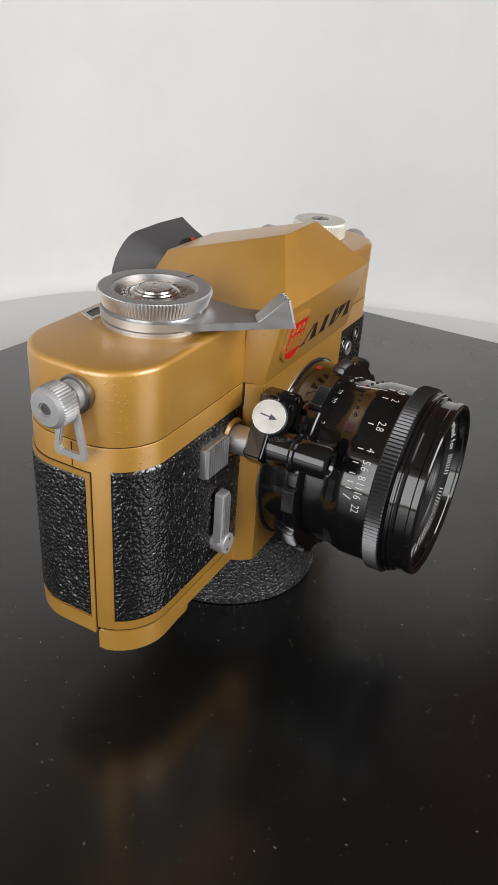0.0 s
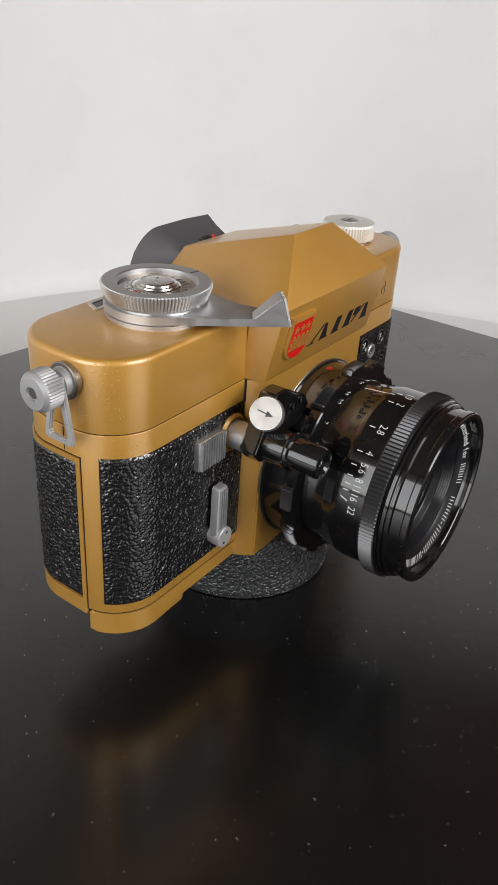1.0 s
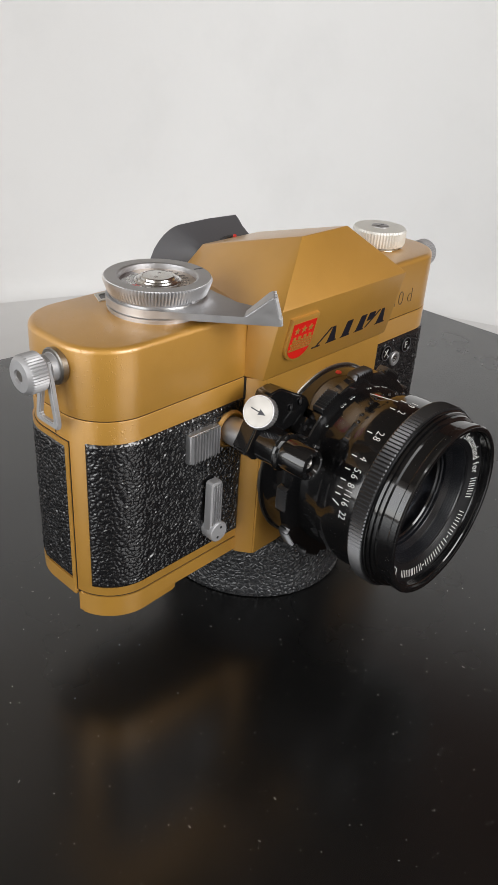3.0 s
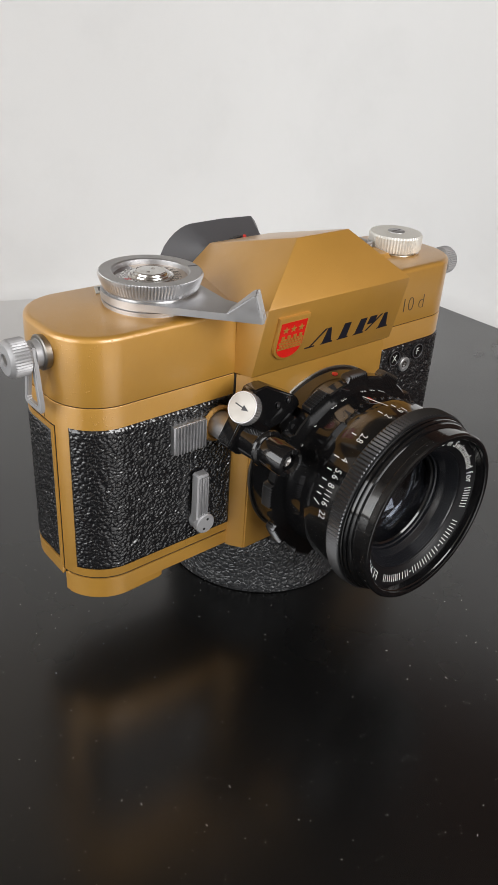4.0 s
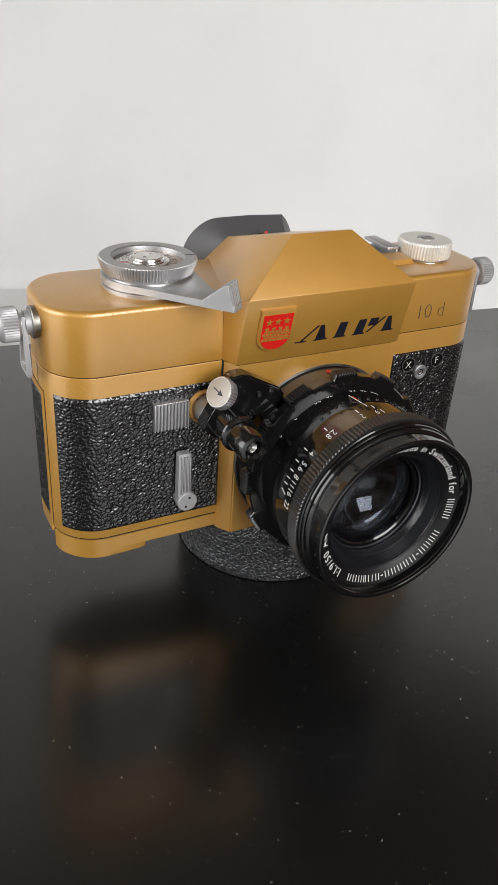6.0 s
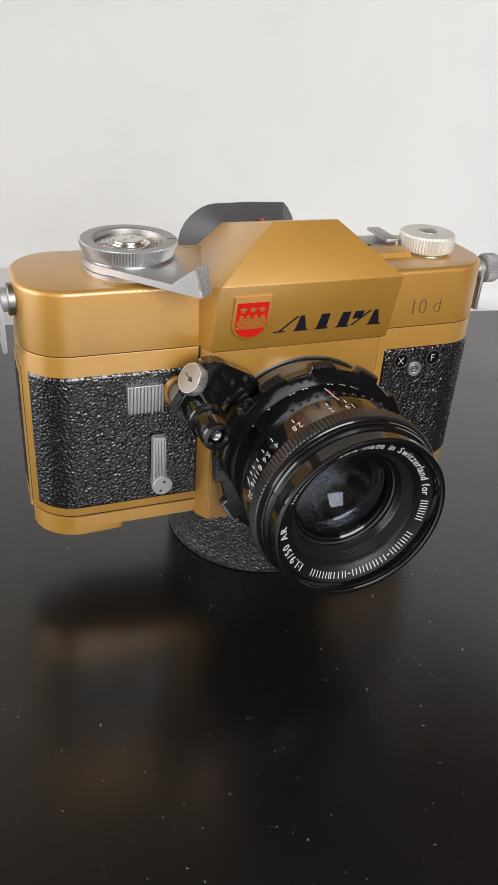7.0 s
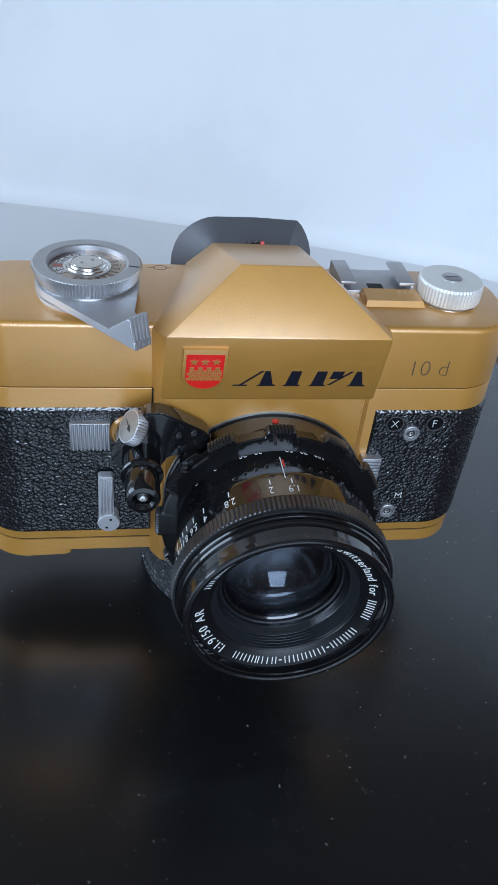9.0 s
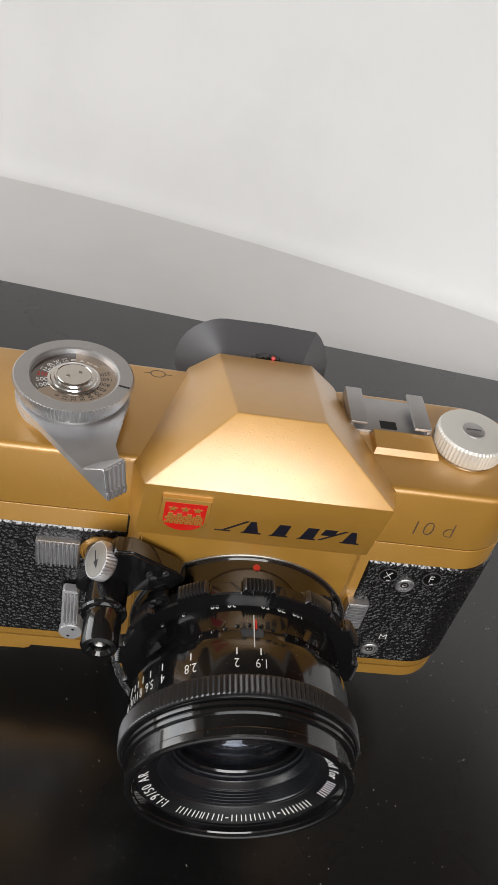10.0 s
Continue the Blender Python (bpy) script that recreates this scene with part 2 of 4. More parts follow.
def add_text(bm, text, size, m, deep=0.12, squeeze=1.0, centre=True, slant=0.0, thin=0.0):
    me = glyphs(text, size, deep, thin)
    xs = [v.co.x for v in me.vertices] or [0]
    mid = (min(xs) + max(xs)) / 2 if centre else min(xs)
    base = len(bm.verts)
    me.transform(Matrix.Translation((-mid, 0, 0)))
    me.transform(Matrix(((squeeze, slant, 0, 0), (0, 1, 0, 0), (0, 0, 1, 0), (0, 0, 0, 1))))
    me.transform(m)
    bm.from_mesh(me)
    bpy.data.meshes.remove(me)
    return (max(xs) - min(xs)) / MM * squeeze


def bar_mesh(bm, x0, x1, y0, y1, m, deep=0.12, lean=0.0):
    """A plain raised bar in the plane of m, millimetres; lean shears it."""
    pts = [(x0, y0), (x1, y0), (x1 + lean, y1), (x0 + lean, y1)]
    vs = [[bm.verts.new(m @ (Vector((x, y, z)) * MM)) for x, y in pts] for z in (0, deep)]
    bm.faces.new(vs[0][::-1])
    bm.faces.new(vs[1])
    for i in range(4):
        bm.faces.new((vs[0][i], vs[0][(i + 1) % 4], vs[1][(i + 1) % 4], vs[1][i]))


# ---- the room ----
def solid(name, x0, x1, y0, y1, z0, z1, mat):
    ob = finish(name, box(x0 * 1000, x1 * 1000, y0 * 1000, y1 * 1000, z0 * 1000, z1 * 1000), mat, smooth=0)
    return tagged(ob, kind="structure")


# unseen shell, added to bounce light; dark right side and top shape reflections
solid("floor", -1.85, 1.4, -1.85, 1.4, -0.80, -0.74, FLOORING)
solid("unseen_ceiling", -1.85, 1.4, -1.85, 1.4, 1.75, 1.85, CEILING)
solid("unseen_wall_right", 1.3, 1.4, -1.85, 1.4, -0.74, 1.75, WOOD)
solid("wall_back", -1.75, 1.3, 1.3, 1.4, -0.74, 1.75, ROOM)
window_wall = new("wall_window")
tagged(window_wall, kind="structure")
for x0, x1, z0, z1 in ((-1.85, WIN[0], -0.74, 1.75), (WIN[1], 1.3, -0.74, 1.75), (WIN[0], WIN[1], -0.74, WIN[2]), (WIN[0], WIN[1], WIN[3], 1.75)):
    part("wall_panel", box(x0 * 1000, x1 * 1000, -1850, -1750, z0 * 1000, z1 * 1000), ROOM, window_wall, smooth=0)
side_wall = new("wall_left")
tagged(side_wall, kind="structure")
for y0, y1, z0, z1 in ((-1.75, SIDE[0], -0.74, 1.75), (SIDE[1], 1.4, -0.74, 1.75), (SIDE[0], SIDE[1], -0.74, SIDE[2]), (SIDE[0], SIDE[1], SIDE[3], 1.75)):
    part("wall_panel", box(-1850, -1750, y0 * 1000, y1 * 1000, z0 * 1000, z1 * 1000), ROOM, side_wall, smooth=0)


def backdrop():
    """A low white wall that bends round the far corner of the table."""
    ctrl = [(-700, 420), (-400, 400), (-140, 382), (0, 358), (110, 328), (200, 297), (256, 258), (312, 180), (355, 80), (376, 10), (384, -50)]
    pts = []
    for i in range(len(ctrl) - 1):
        p0, p1, p2, p3 = (Vector(ctrl[max(0, min(len(ctrl) - 1, i + k))]) for k in (-1, 0, 1, 2))
        for j in range(6):
            t = j / 6
            pts.append(0.5 * (2 * p1 + (p2 - p0) * t + (2 * p0 - 5 * p1 + 4 * p2 - p3) * t * t + (3 * p1 - p0 - 3 * p2 + p3) * t ** 3))
    bm = bmesh.new()
    rows = []
    for k in range(7):
        a = radians(15 * k)
        f = 1 - 14 * (1 - math.sin(a)) / 380
        rows.append([(p.x * f, p.y * f, -15.5 + 14 * (1 - math.cos(a))) for p in pts])
    rows.append([(p.x, p.y, 245) for p in pts])
    for z in (245, -25):
        rows.append([(p.x * 1.03 + 6, p.y * 1.03 + 6, z) for p in pts])
    add_loops(bm, rows + [rows[0]], False, False, closed=False)
    return tagged(finish("wall_backdrop", bm, WALL), kind="structure")


backdrop()
lower = finish("white_shelf", slab(-700, 470, -330, 480, 4, -60, -15, 1.5), SHEET)
tagged(lower, "plain white shelf under the black table board", "shelf", kind="structure")
board = finish("table_board", plate([(-640, -600), (284, -600), (284, 195), (-640, 264)], -15, 0, 1.0), TABLE)
tagged(board, "satin black table board with fine dust", "table")


def dust():
    rnd = random.Random(4)
    bm = bmesh.new()
    for i in range(2000):
        x, y = rnd.uniform(-230, 200), rnd.uniform(-190, 60)
        r = rnd.choice((0.06, 0.08, 0.10, 0.12, 0.18)) * rnd.uniform(0.7, 1.2)
        if rnd.random() < 0.08:
            a, ln = rnd.uniform(0, 6.28), rnd.uniform(0.3, 0.9)
            dx, dy = math.cos(a) * ln, math.sin(a) * ln
            px, py = -math.sin(a) * 0.07, math.cos(a) * 0.07
            q = [(x - px, y - py, 0.05), (x + dx - px, y + dy - py, 0.12), (x + dx + px, y + dy + py, 0.12), (x + px, y + py, 0.05)]
            vs = [bm.verts.new(Vector(p) * MM) for p in q]
            bm.faces.new(vs)
        else:
            k = [bm.verts.new(Vector((x + r * math.cos(t), y + r * math.sin(t), 0.02)) * MM) for t in (0, 2.1, 4.2)]
            tip = bm.verts.new(Vector((x, y, 0.02 + r * 1.3)) * MM)
            for a in range(3):
                bm.faces.new((k[a], k[(a + 1) % 3], tip))
    ob = finish("dust_specks", bm, DUST, smooth=0)
    return tagged(ob, "pale dust specks lying on the black table", "dust", kind="stuff")


dust()


# ---- the round leather case under the camera ----
def leather_case():
    root = new("round_leather_case")
    root.matrix_basis = pose(0.0024, 0.0198, 0)
    prof = [(30.4, 0.0), (31.9, 0.5), (32.2, 1.4), (31.9, 2.6), (31.9, 10), (31.7, 18.5), (31.0, 20.6), (29.5, 21.6), (0.0, 21.8)]
    bm = bmesh.new()
    loops = []
    for r, z in prof:
        lp = []
        for i in range(96):
            a = 2 * math.pi * i / 96
            rr = r + (0.5 * noise.noise((math.cos(a) * 2.2, math.sin(a) * 2.2, z * 0.12)) if r > 1 else 0)
            x, y = rr * math.cos(a), rr * math.sin(a)
            zz = z if z < 15 else z + 0.0209 * (x + 2 - 0.8) + 1.1
            lp.append((x, y, zz if r > 1 else z + 1.1 + 0.03))
        loops.append(lp)
    add_loops(bm, loops, True, False)
    part("body", bm, CASE_LEATHER, root, "black wrinkled leather side")
    seam = lathe([(31.2, 0.2), (32.5, 0.35), (32.6, 0.9), (31.8, 1.3)], 96, ring=True)
    part("welt", seam, CASE_LEATHER, root)
    tagged(root, "low round black leather case carrying the camera", "case")


leather_case()

# ---- the film camera ----
cam_root = new("film_camera")
cam_root.matrix_basis = pose(0.0, 0, 0.022, 0, -1.2, 0)
tagged(cam_root, "gold film camera with black leather on a round case", "camera")
X0, X1, Y0, Y1, RC = -79.0, 71.2, -0.4, 36.0, 14.0


def gold_body():
    core = part("body_shell", slab(X0, X1, Y0, Y1, RC, 6.2, 60.2, 0.15, 0.15, 12), GOLD, cam_root, "gold band of the body")
    part("top_cover", slab(X0 + 0.1, X1 - 0.1, Y0 + 0.1, Y1 - 0.1, RC, 60.4, 79.2, 1.5, 0.2, 12, 5), GOLD, cam_root, "gold top cover")
    part("seam", slab(X0 + 0.3, X1 - 0.3, Y0 + 0.3, Y1 - 0.3, RC - 0.3, 59.7, 60.8), DARK, core)
    part("base_seam", slab(X0 + 0.4, X1 - 0.4, Y0 + 0.4, Y1 - 0.4, RC - 0.4, 4.9, 6.5), DARK, core)
    # the base plate stops short of the door's lower end and steps down to a foot under the winding side
    front_left = arc(X0 + RC, Y0 + RC, RC, 191, 270)
    base = [(-63, 11.2), front_left[0]] + front_left[1:] + arc(X1 - RC, Y0 + RC, RC, 270, 360) + arc(X1 - RC, Y1 - RC, RC, 0, 90) + [(-63, Y1)]
    bm = bmesh.new()
    rings = add_loops(bm, [[(x, y, z) for x, y in base] for z in (1.2, 5.65)])
    bmesh.ops.bevel(bm, geom=[e for e in bm.edges if min(v.co.z for v in e.verts) > 0.005], offset=0.35 * MM, segments=2, affect="EDGES")
    part("base_plate", bm, GOLD, cam_root, "gold base plate")
    foot = [(-63, 11.2)] + front_left + [(-54.5, Y0), (-53.0, Y0 + 0.5), (-52.2, Y0 + 2.0), (-52.2, 11.2)]
    bm = bmesh.new()
    add_loops(bm, [[(x, y, z) for x, y in foot] for z in (-1.1, 1.2)])
    low = [e for e in bm.edges if max(v.co.z for v in e.verts) < 0]
    bmesh.ops.bevel(bm, geom=low, offset=0.4 * MM, segments=2, affect="EDGES")
    part("base_foot", bm, GOLD, cam_root)
    sill = [(-63.2, 11.6), (-63.2, Y1)] + arc(X0 + RC, Y1 - RC, RC + 0.4, 90, 180) + [(X0 - 0.4, 11.6)]
    part("door_sill", plate(sill, 4.6, 6.6, 0.2), GOLD, cam_root)


gold_body()


def outline_path(d):
    pts = rounded_rect(X0 - d, X1 + d, Y0 - d, Y1 + d, RC + d, 24)
    return pts + [pts[0]]


class Path:
    """The body's outline as a way that can be walked by its length, from the front's right corner."""
    def __init__(self):
        self.p = [Vector((*q, 0)) for q in outline_path(0)]
        self.s = [0.0]
        for a, b in zip(self.p, self.p[1:]):
            self.s.append(self.s[-1] + (b - a).length)

    def at(self, s):
        s %= self.s[-1]
        i = max(k for k in range(len(self.s)) if self.s[k] <= s + 1e-9)
        i = min(i, len(self.p) - 2)
        a, b = self.p[i], self.p[i + 1]
        t = (b - a).normalized()
        f = (s - self.s[i]) / max(1e-9, (b - a).length)
        return a.lerp(b, f), Vector((t.y, -t.x, 0))

    def near(self, x, y):
        q = Vector((x, y, 0))
        best = None
        for k in range(3200):
            s = self.s[-1] * k / 3200
            d = (self.at(s)[0] - q).length
            if best is None or d < best[0]:
                best = (d, s)
        return best[1]


PATH = Path()


def pebbles(u, z, cell, seed):
    """Grain of leather, 0 in the creases to 1 on the pebbles, over millimetres along and up (arrays)."""
    table = np.random.RandomState(seed).rand(64, 64, 3)
    uu = u / cell + 0.22 * np.sin(z * 1.9 / cell + 1.3 * seed) + 0.13 * np.sin(z * 4.1 / cell + u * 1.7 / cell)
    zz = z * 1.25 / cell + 0.22 * np.sin(u * 2.3 / cell + 0.7 * seed) + 0.13 * np.sin(u * 3.7 / cell - z * 2.1 / cell)
    iu, iz = np.floor(uu).astype(int), np.floor(zz).astype(int)
    first, second, rise = np.full(u.shape, 9.0), np.full(u.shape, 9.0), np.zeros(u.shape)
    for du in (-1, 0, 1):
        for dz in (-1, 0, 1):
            r = table[(iu + du) % 64, (iz + dz) % 64]
            d = np.hypot(iu + du + r[..., 0] - uu, iz + dz + r[..., 1] - zz)
            nearer = d < first
            second = np.where(nearer, first, np.minimum(second, d))
            rise = np.where(nearer, r[..., 2], rise)
            first = np.where(nearer, d, first)
    k = np.clip((second - first) / 0.42, 0, 1)
    return np.sqrt(k * (2 - k)) * (0.72 + 0.28 * rise)


def leather_panel(name, s0, s1, z0, z1, parent, step=0.23, lift=0.06, relief=0.62, seed=0):
    """A sheet of pebbled leather on the body's outline."""
    n, k = max(4, int((s1 - s0) / step)), max(4, int((z1 - z0) / step))
    way = [PATH.at(s0 + (s1 - s0) * i / n) for i in range(n + 1)]
    flat = np.array([(p.x, p.y, 0) for p, _ in way])
    out = np.array([(q.x, q.y, 0) for _, q in way])
    u, z = np.meshgrid(np.linspace(0, s1 - s0, n + 1), np.linspace(0, z1 - z0, k + 1))
    grain = 0.76 * pebbles(u, z, 1.5, seed + 1) + 0.24 * pebbles(u + 7, z + 3, 0.75, seed + 2)
    edge = np.minimum(np.minimum(u, s1 - s0 - u), np.minimum(z, z1 - z0 - z))
    d = np.where(edge < 1e-6, 0.02, lift + relief * grain * np.clip(edge / 0.7, 0.25, 1))
    co = flat[None] + out[None] * d[..., None]
    co[..., 2] = z + z0
    ids = np.arange((n + 1) * (k + 1)).reshape(k + 1, n + 1)
    faces = np.stack([ids[:-1, :-1], ids[:-1, 1:], ids[1:, 1:], ids[1:, :-1]], -1).reshape(-1, 4)
    me = bpy.data.meshes.new(name)
    me.from_pydata((co.reshape(-1, 3) * MM).tolist(), [], faces.tolist())
    me.polygons.foreach_set("use_smooth", [True] * len(me.polygons))
    me.materials.append(LEATHER)
    ob = new(name, me)
    ob.parent, ob["label"] = parent, "black grained leather"
    return ob


S_LEFT_A = PATH.near(-28.6, Y0)
TOTAL = PATH.s[-1]
s_corner = PATH.near(-78.4, 6.2)
s_door0, s_door1 = PATH.near(-79, 12.6), PATH.near(-60, Y1)
lo, hi = sorted((S_LEFT_A, s_corner))
leather_panel("front_leather", lo, hi, 9.0, 54.0, cam_root, seed=1)
lo, hi = sorted((s_door0, s_door1))
leather_panel("door_leather", lo, hi, 9.6, 51.6, cam_root, seed=5)
s_r0, s_r1 = PATH.near(33.8, Y0), PATH.near(72.5, 24)
leather_panel("side_leather", 0 - (TOTAL - s_r0) if s_r0 > s_r1 else s_r0, s_r1, 9.0, 53.0, cam_root, seed=9)


def door_edges():
    """The thin raised frame of the back door on the body's end, black strips painting its gap's shade."""
    def strip(name, s0, s1, z0, z1, d, mat):
        bm = bmesh.new()
        n = max(2, int(abs(s1 - s0) / 1.0))
        rows = []
        for z, dd in ((z0, -0.3), (z0, d), (z1, d), (z1, -0.3)):
            row = []
            for i in range(n + 1):
                p, nor = PATH.at(s0 + (s1 - s0) * i / n)
                q = p + nor * dd
                row.append((q.x, q.y, z))
            rows.append(row)
        add_loops(bm, rows, False, False, closed=False)
        for k in (0, n):
            bm.verts.ensure_lookup_table()
            bm.faces.new([bm.verts[j * (n + 1) + k] for j in range(4)])
        part(name, bm, mat, cam_root)
    a = PATH.near(-79, 11.2)
    b = PATH.near(-60, Y1)
    sg = 1 if b > a else -1
    strip("door_gap_shade", a - 0.05 * sg, a + 0.25 * sg, 6.2, 53.3, 0.06, DARK)
    strip("door_gap_shade", a - 0.05 * sg, b, 53.0, 53.3, 0.06, DARK)
    strip("door_frame", a + 0.25 * sg, a + 1.3 * sg, 6.6, 53.0, 0.5, GOLD)
    strip("door_frame", a + 1.3 * sg, b, 51.7, 53.0, 0.5, GOLD)
    strip("door_frame", a + 1.3 * sg, b, 6.6, 9.5, 0.5, GOLD)
    c = PATH.near(-79, 16.5)
    strip("door_gap_shade", c - 0.15, c + 0.15, 53.6, 60.0, 0.05, DARK)


door_edges()


def front_plate():
    """The gold plate that carries the lens: chamfered sides, standing proud of the leather."""
    bm = bmesh.new()
    plan = [(-29.0, 0.5), (-28.6, -1.2), (-25.6, -5.3), (28.0, -5.3), (31.0, -1.2), (31.6, 0.5)]
    loops = [[(x, y, z) for x, y in plan] for z in (0.4, 60.1)]
    r = add_loops(bm, loops)
    edges = [e for e in bm.edges if abs(e.verts[0].co.z - e.verts[1].co.z) > 1e-3]
    bmesh.ops.bevel(bm, geom=edges, offset=0.4 * MM, segments=2, affect="EDGES")
    part("front_plate", bm, GOLD, cam_root, "gold lens mount plate")
    # black strip standing in for the shaded gap beside the plate
    gap = box(-29.1, -28.7, -0.9, 0.2, 53.6, 60.2, 0.05)
    part("plate_gap_shade", gap, DARK, cam_root)


front_plate()


def prism():
    bm = bmesh.new()
    v = {k: bm.verts.new(Vector(p) * MM) for k, p in dict(
        pbl=(-27.2, -5.6, 60.3), pbr=(30.2, -5.6, 60.3), pfl=(-26.4, -9.9, 81.2), pfr=(30.4, -9.9, 81.2),
        rl=(-8.1, 0.8, 95.6), rr=(12.0, 0.8, 95.6), bl=(-11.0, 36.6, 85.4), br=(13.8, 36.6, 85.4),
        sl=(-18.3, 38.2, 78.2), sr=(21.8, 38.2, 78.2), fl=(-29.4, -0.6, 78.4), fr=(33.3, -0.6, 78.4),
        ll=(-29.2, 0.2, 60.3), lr=(32.6, 0.2, 60.3)).items()}
    for names in ("pbl pbr pfr pfl", "pfl pfr rr rl", "rl rr br bl", "bl br sr sl", "pfl rl fl", "fl rl bl", "fl bl sl", "pfr fr rr", "fr br rr", "fr sr br",
                  "ll pbl pfl fl", "lr fr pfr pbr", "ll lr pbr pbl", "ll fl fr lr", "fl sl sr fr"):
        bm.faces.new([v[n] for n in names.split()])
    bmesh.ops.recalc_face_normals(bm, faces=bm.faces)
    sharp = [e for e in bm.edges if len(e.link_faces) == 2 and e.calc_face_angle(0) > radians(14)]
    bmesh.ops.bevel(bm, geom=sharp, offset=0.45 * MM, segments=2, affect="EDGES", profile=0.6)
    part("prism_housing", bm, GOLD, cam_root, "faceted gold prism housing", smooth=25)
    line = box(-26.6, 29.6, -5.05, -0.5, 60.05, 60.4)
    part("prism_seam", line, DARK, cam_root)


prism()

# front face of the prism housing, leaning forward: x to the right, y up the face
FACE_N = Vector((0, -20.7, -4.3)).normalized()
FACE_UP = Vector((0, -4.3, 20.7)).normalized()


def on_face(x, h, proud=0.0):
    """A pose on the prism's front face: x in mm, h mm above its lower edge."""
    o = Vector((x, -5.6, 60.5)) + FACE_UP * h + FACE_N * proud
    return Matrix.Translation(o * MM) @ Matrix((Vector((1, 0, 0)), FACE_UP, FACE_N)).transposed().to_4x4()


def badge():
    root_m = on_face(-16.5, 3.6, 0.0)
    def shield(w, top, low, n=14):
        pts = [(-w, top), (-w, low + w * 0.9)]
        pts += [(-w * math.cos(math.pi * i / n), low + w * 0.9 - w * 0.92 * math.sin(math.pi * i / n)) for i in range(1, n)]
        pts += [(w, low + w * 0.9), (w, top)]
        return pts
    outer = plate(shield(5.6, 14.4, 0.5), 0.0, 1.0, 0.25)
    b = part("badge", outer, GOLD, cam_root, "gold-edged red shield badge", place=root_m)
    part("enamel", plate(shield(4.75, 12.9, 1.3), 1.0, 1.12), RED_ENAMEL, b, "red enamel")
    bm = bmesh.new()
    for cx in (-2.8, 0, 2.8):
        pts = []
        for i in range(10):
            r = 1.15 if i % 2 == 0 else 0.48
            a = math.pi / 2 + i * math.pi / 5
            pts.append((cx + r * math.cos(a), 10.6 + r * math.sin(a)))
        plate(pts, 1.1, 1.3, bm=bm)
    part("star", bm, GOLD, b)
    bm = bmesh.new()
    for j in range(4):
        y0 = 4.3 + j * 0.9
        x = -4.4 + (0.55 if j % 2 else 0)
        while x < 4.3:
            xe = min(4.4, x + 1.0)
            bar_mesh(bm, x, xe, y0, y0 + 0.66, Matrix.Translation((0, 0, 1.1 * MM)), 0.18)
            x += 1.16
    for cx in (-3.2, -1.1, 1.1, 3.2):
        bar_mesh(bm, cx - 0.55, cx + 0.55, 7.85, 8.7, Matrix.Translation((0, 0, 1.1 * MM)), 0.18)
    part("wall_motif", bm, GOLD, b)


badge()


def maker_mark():
    """The maker's mark as plain slanted dark shapes over a thin foot line."""
    bm = bmesh.new()
    m = on_face(0.9, 0, 0.02) @ Matrix.Diagonal((1.07, 1, 1, 1))
    def quad(pts):
        vs = [[bm.verts.new(m @ (Vector((x, y, z)) * MM)) for x, y in pts] for z in (0, 0.14)]
        bm.faces.new(vs[0][::-1])
        bm.faces.new(vs[1])
        for i in range(len(pts)):
            bm.faces.new((vs[0][i], vs[0][(i + 1) % len(pts)], vs[1][(i + 1) % len(pts)], vs[1][i]))
    y0, y1 = 4.9, 10.2
    quad([(-9.0, y0), (-5.6, y0), (-5.4, y0 + 0.4), (-9.0, y0 + 0.4)])
    quad([(-7.4, y0 + 0.4), (-6.7, y0 + 0.4), (-1.8, y1), (-2.5, y1)])
    for x, w in ((-2.4, 3.2), (4.0, 2.9), (10.4, 2.9), (20.2, 3.2)):
        quad([(x - 0.8, y0), (x + w + 0.6, y0), (x + w + 0.6, y0 + 0.4), (x + w, y0 + 0.5), (x + w + 0.5 - (1.6 if x in (-2.4, 20.2) else 0), y1), (x + 0.9, y1), (x - 0.1, y0 + 0.5)])
    quad([(14.4, y0 + 0.4), (15.1, y0 + 0.4), (20.3, y1), (19.6, y1)])
    quad([(14.6, y1 - 2.6), (17.6, y1 - 2.6), (18.0, y1), (15.2, y1)])
    part("maker_mark", bm, BLACK_FILL, cam_root, "black slanted maker's mark shapes", smooth=0)


maker_mark()


def small_letters():
    bm = bmesh.new()
    front = Matrix.Translation(Vector((46.8, Y0 + 0.02, 64.5)) * MM) @ pose(0, 0, 0, 90, 0, 0)
    add_text(bm, "10 d", 7.2, front, 0.1, 0.95, thin=0.20)
    part("model_number", bm, GREY_FILL, cam_root, "thin engraved number and letter", smooth=0)


small_letters()


# ---- fittings on the body's front ----
def ribbed_block():
    bm = box(-50.9, -40.1, -2.6, 0.2, 41.4, 50.2, 0.3)
    b = part("release_block", bm, SILVER, cam_root, "ribbed satin silver block")
    for i in range(10):
        x = -50.4 + i * 1.05
        rb = plate([(x, -2.5), (x + 0.78, -2.5), (x + 0.56, -3.35), (x + 0.22, -3.35)], 41.6, 50.0)
        part("rib", rb, SILVER, b)


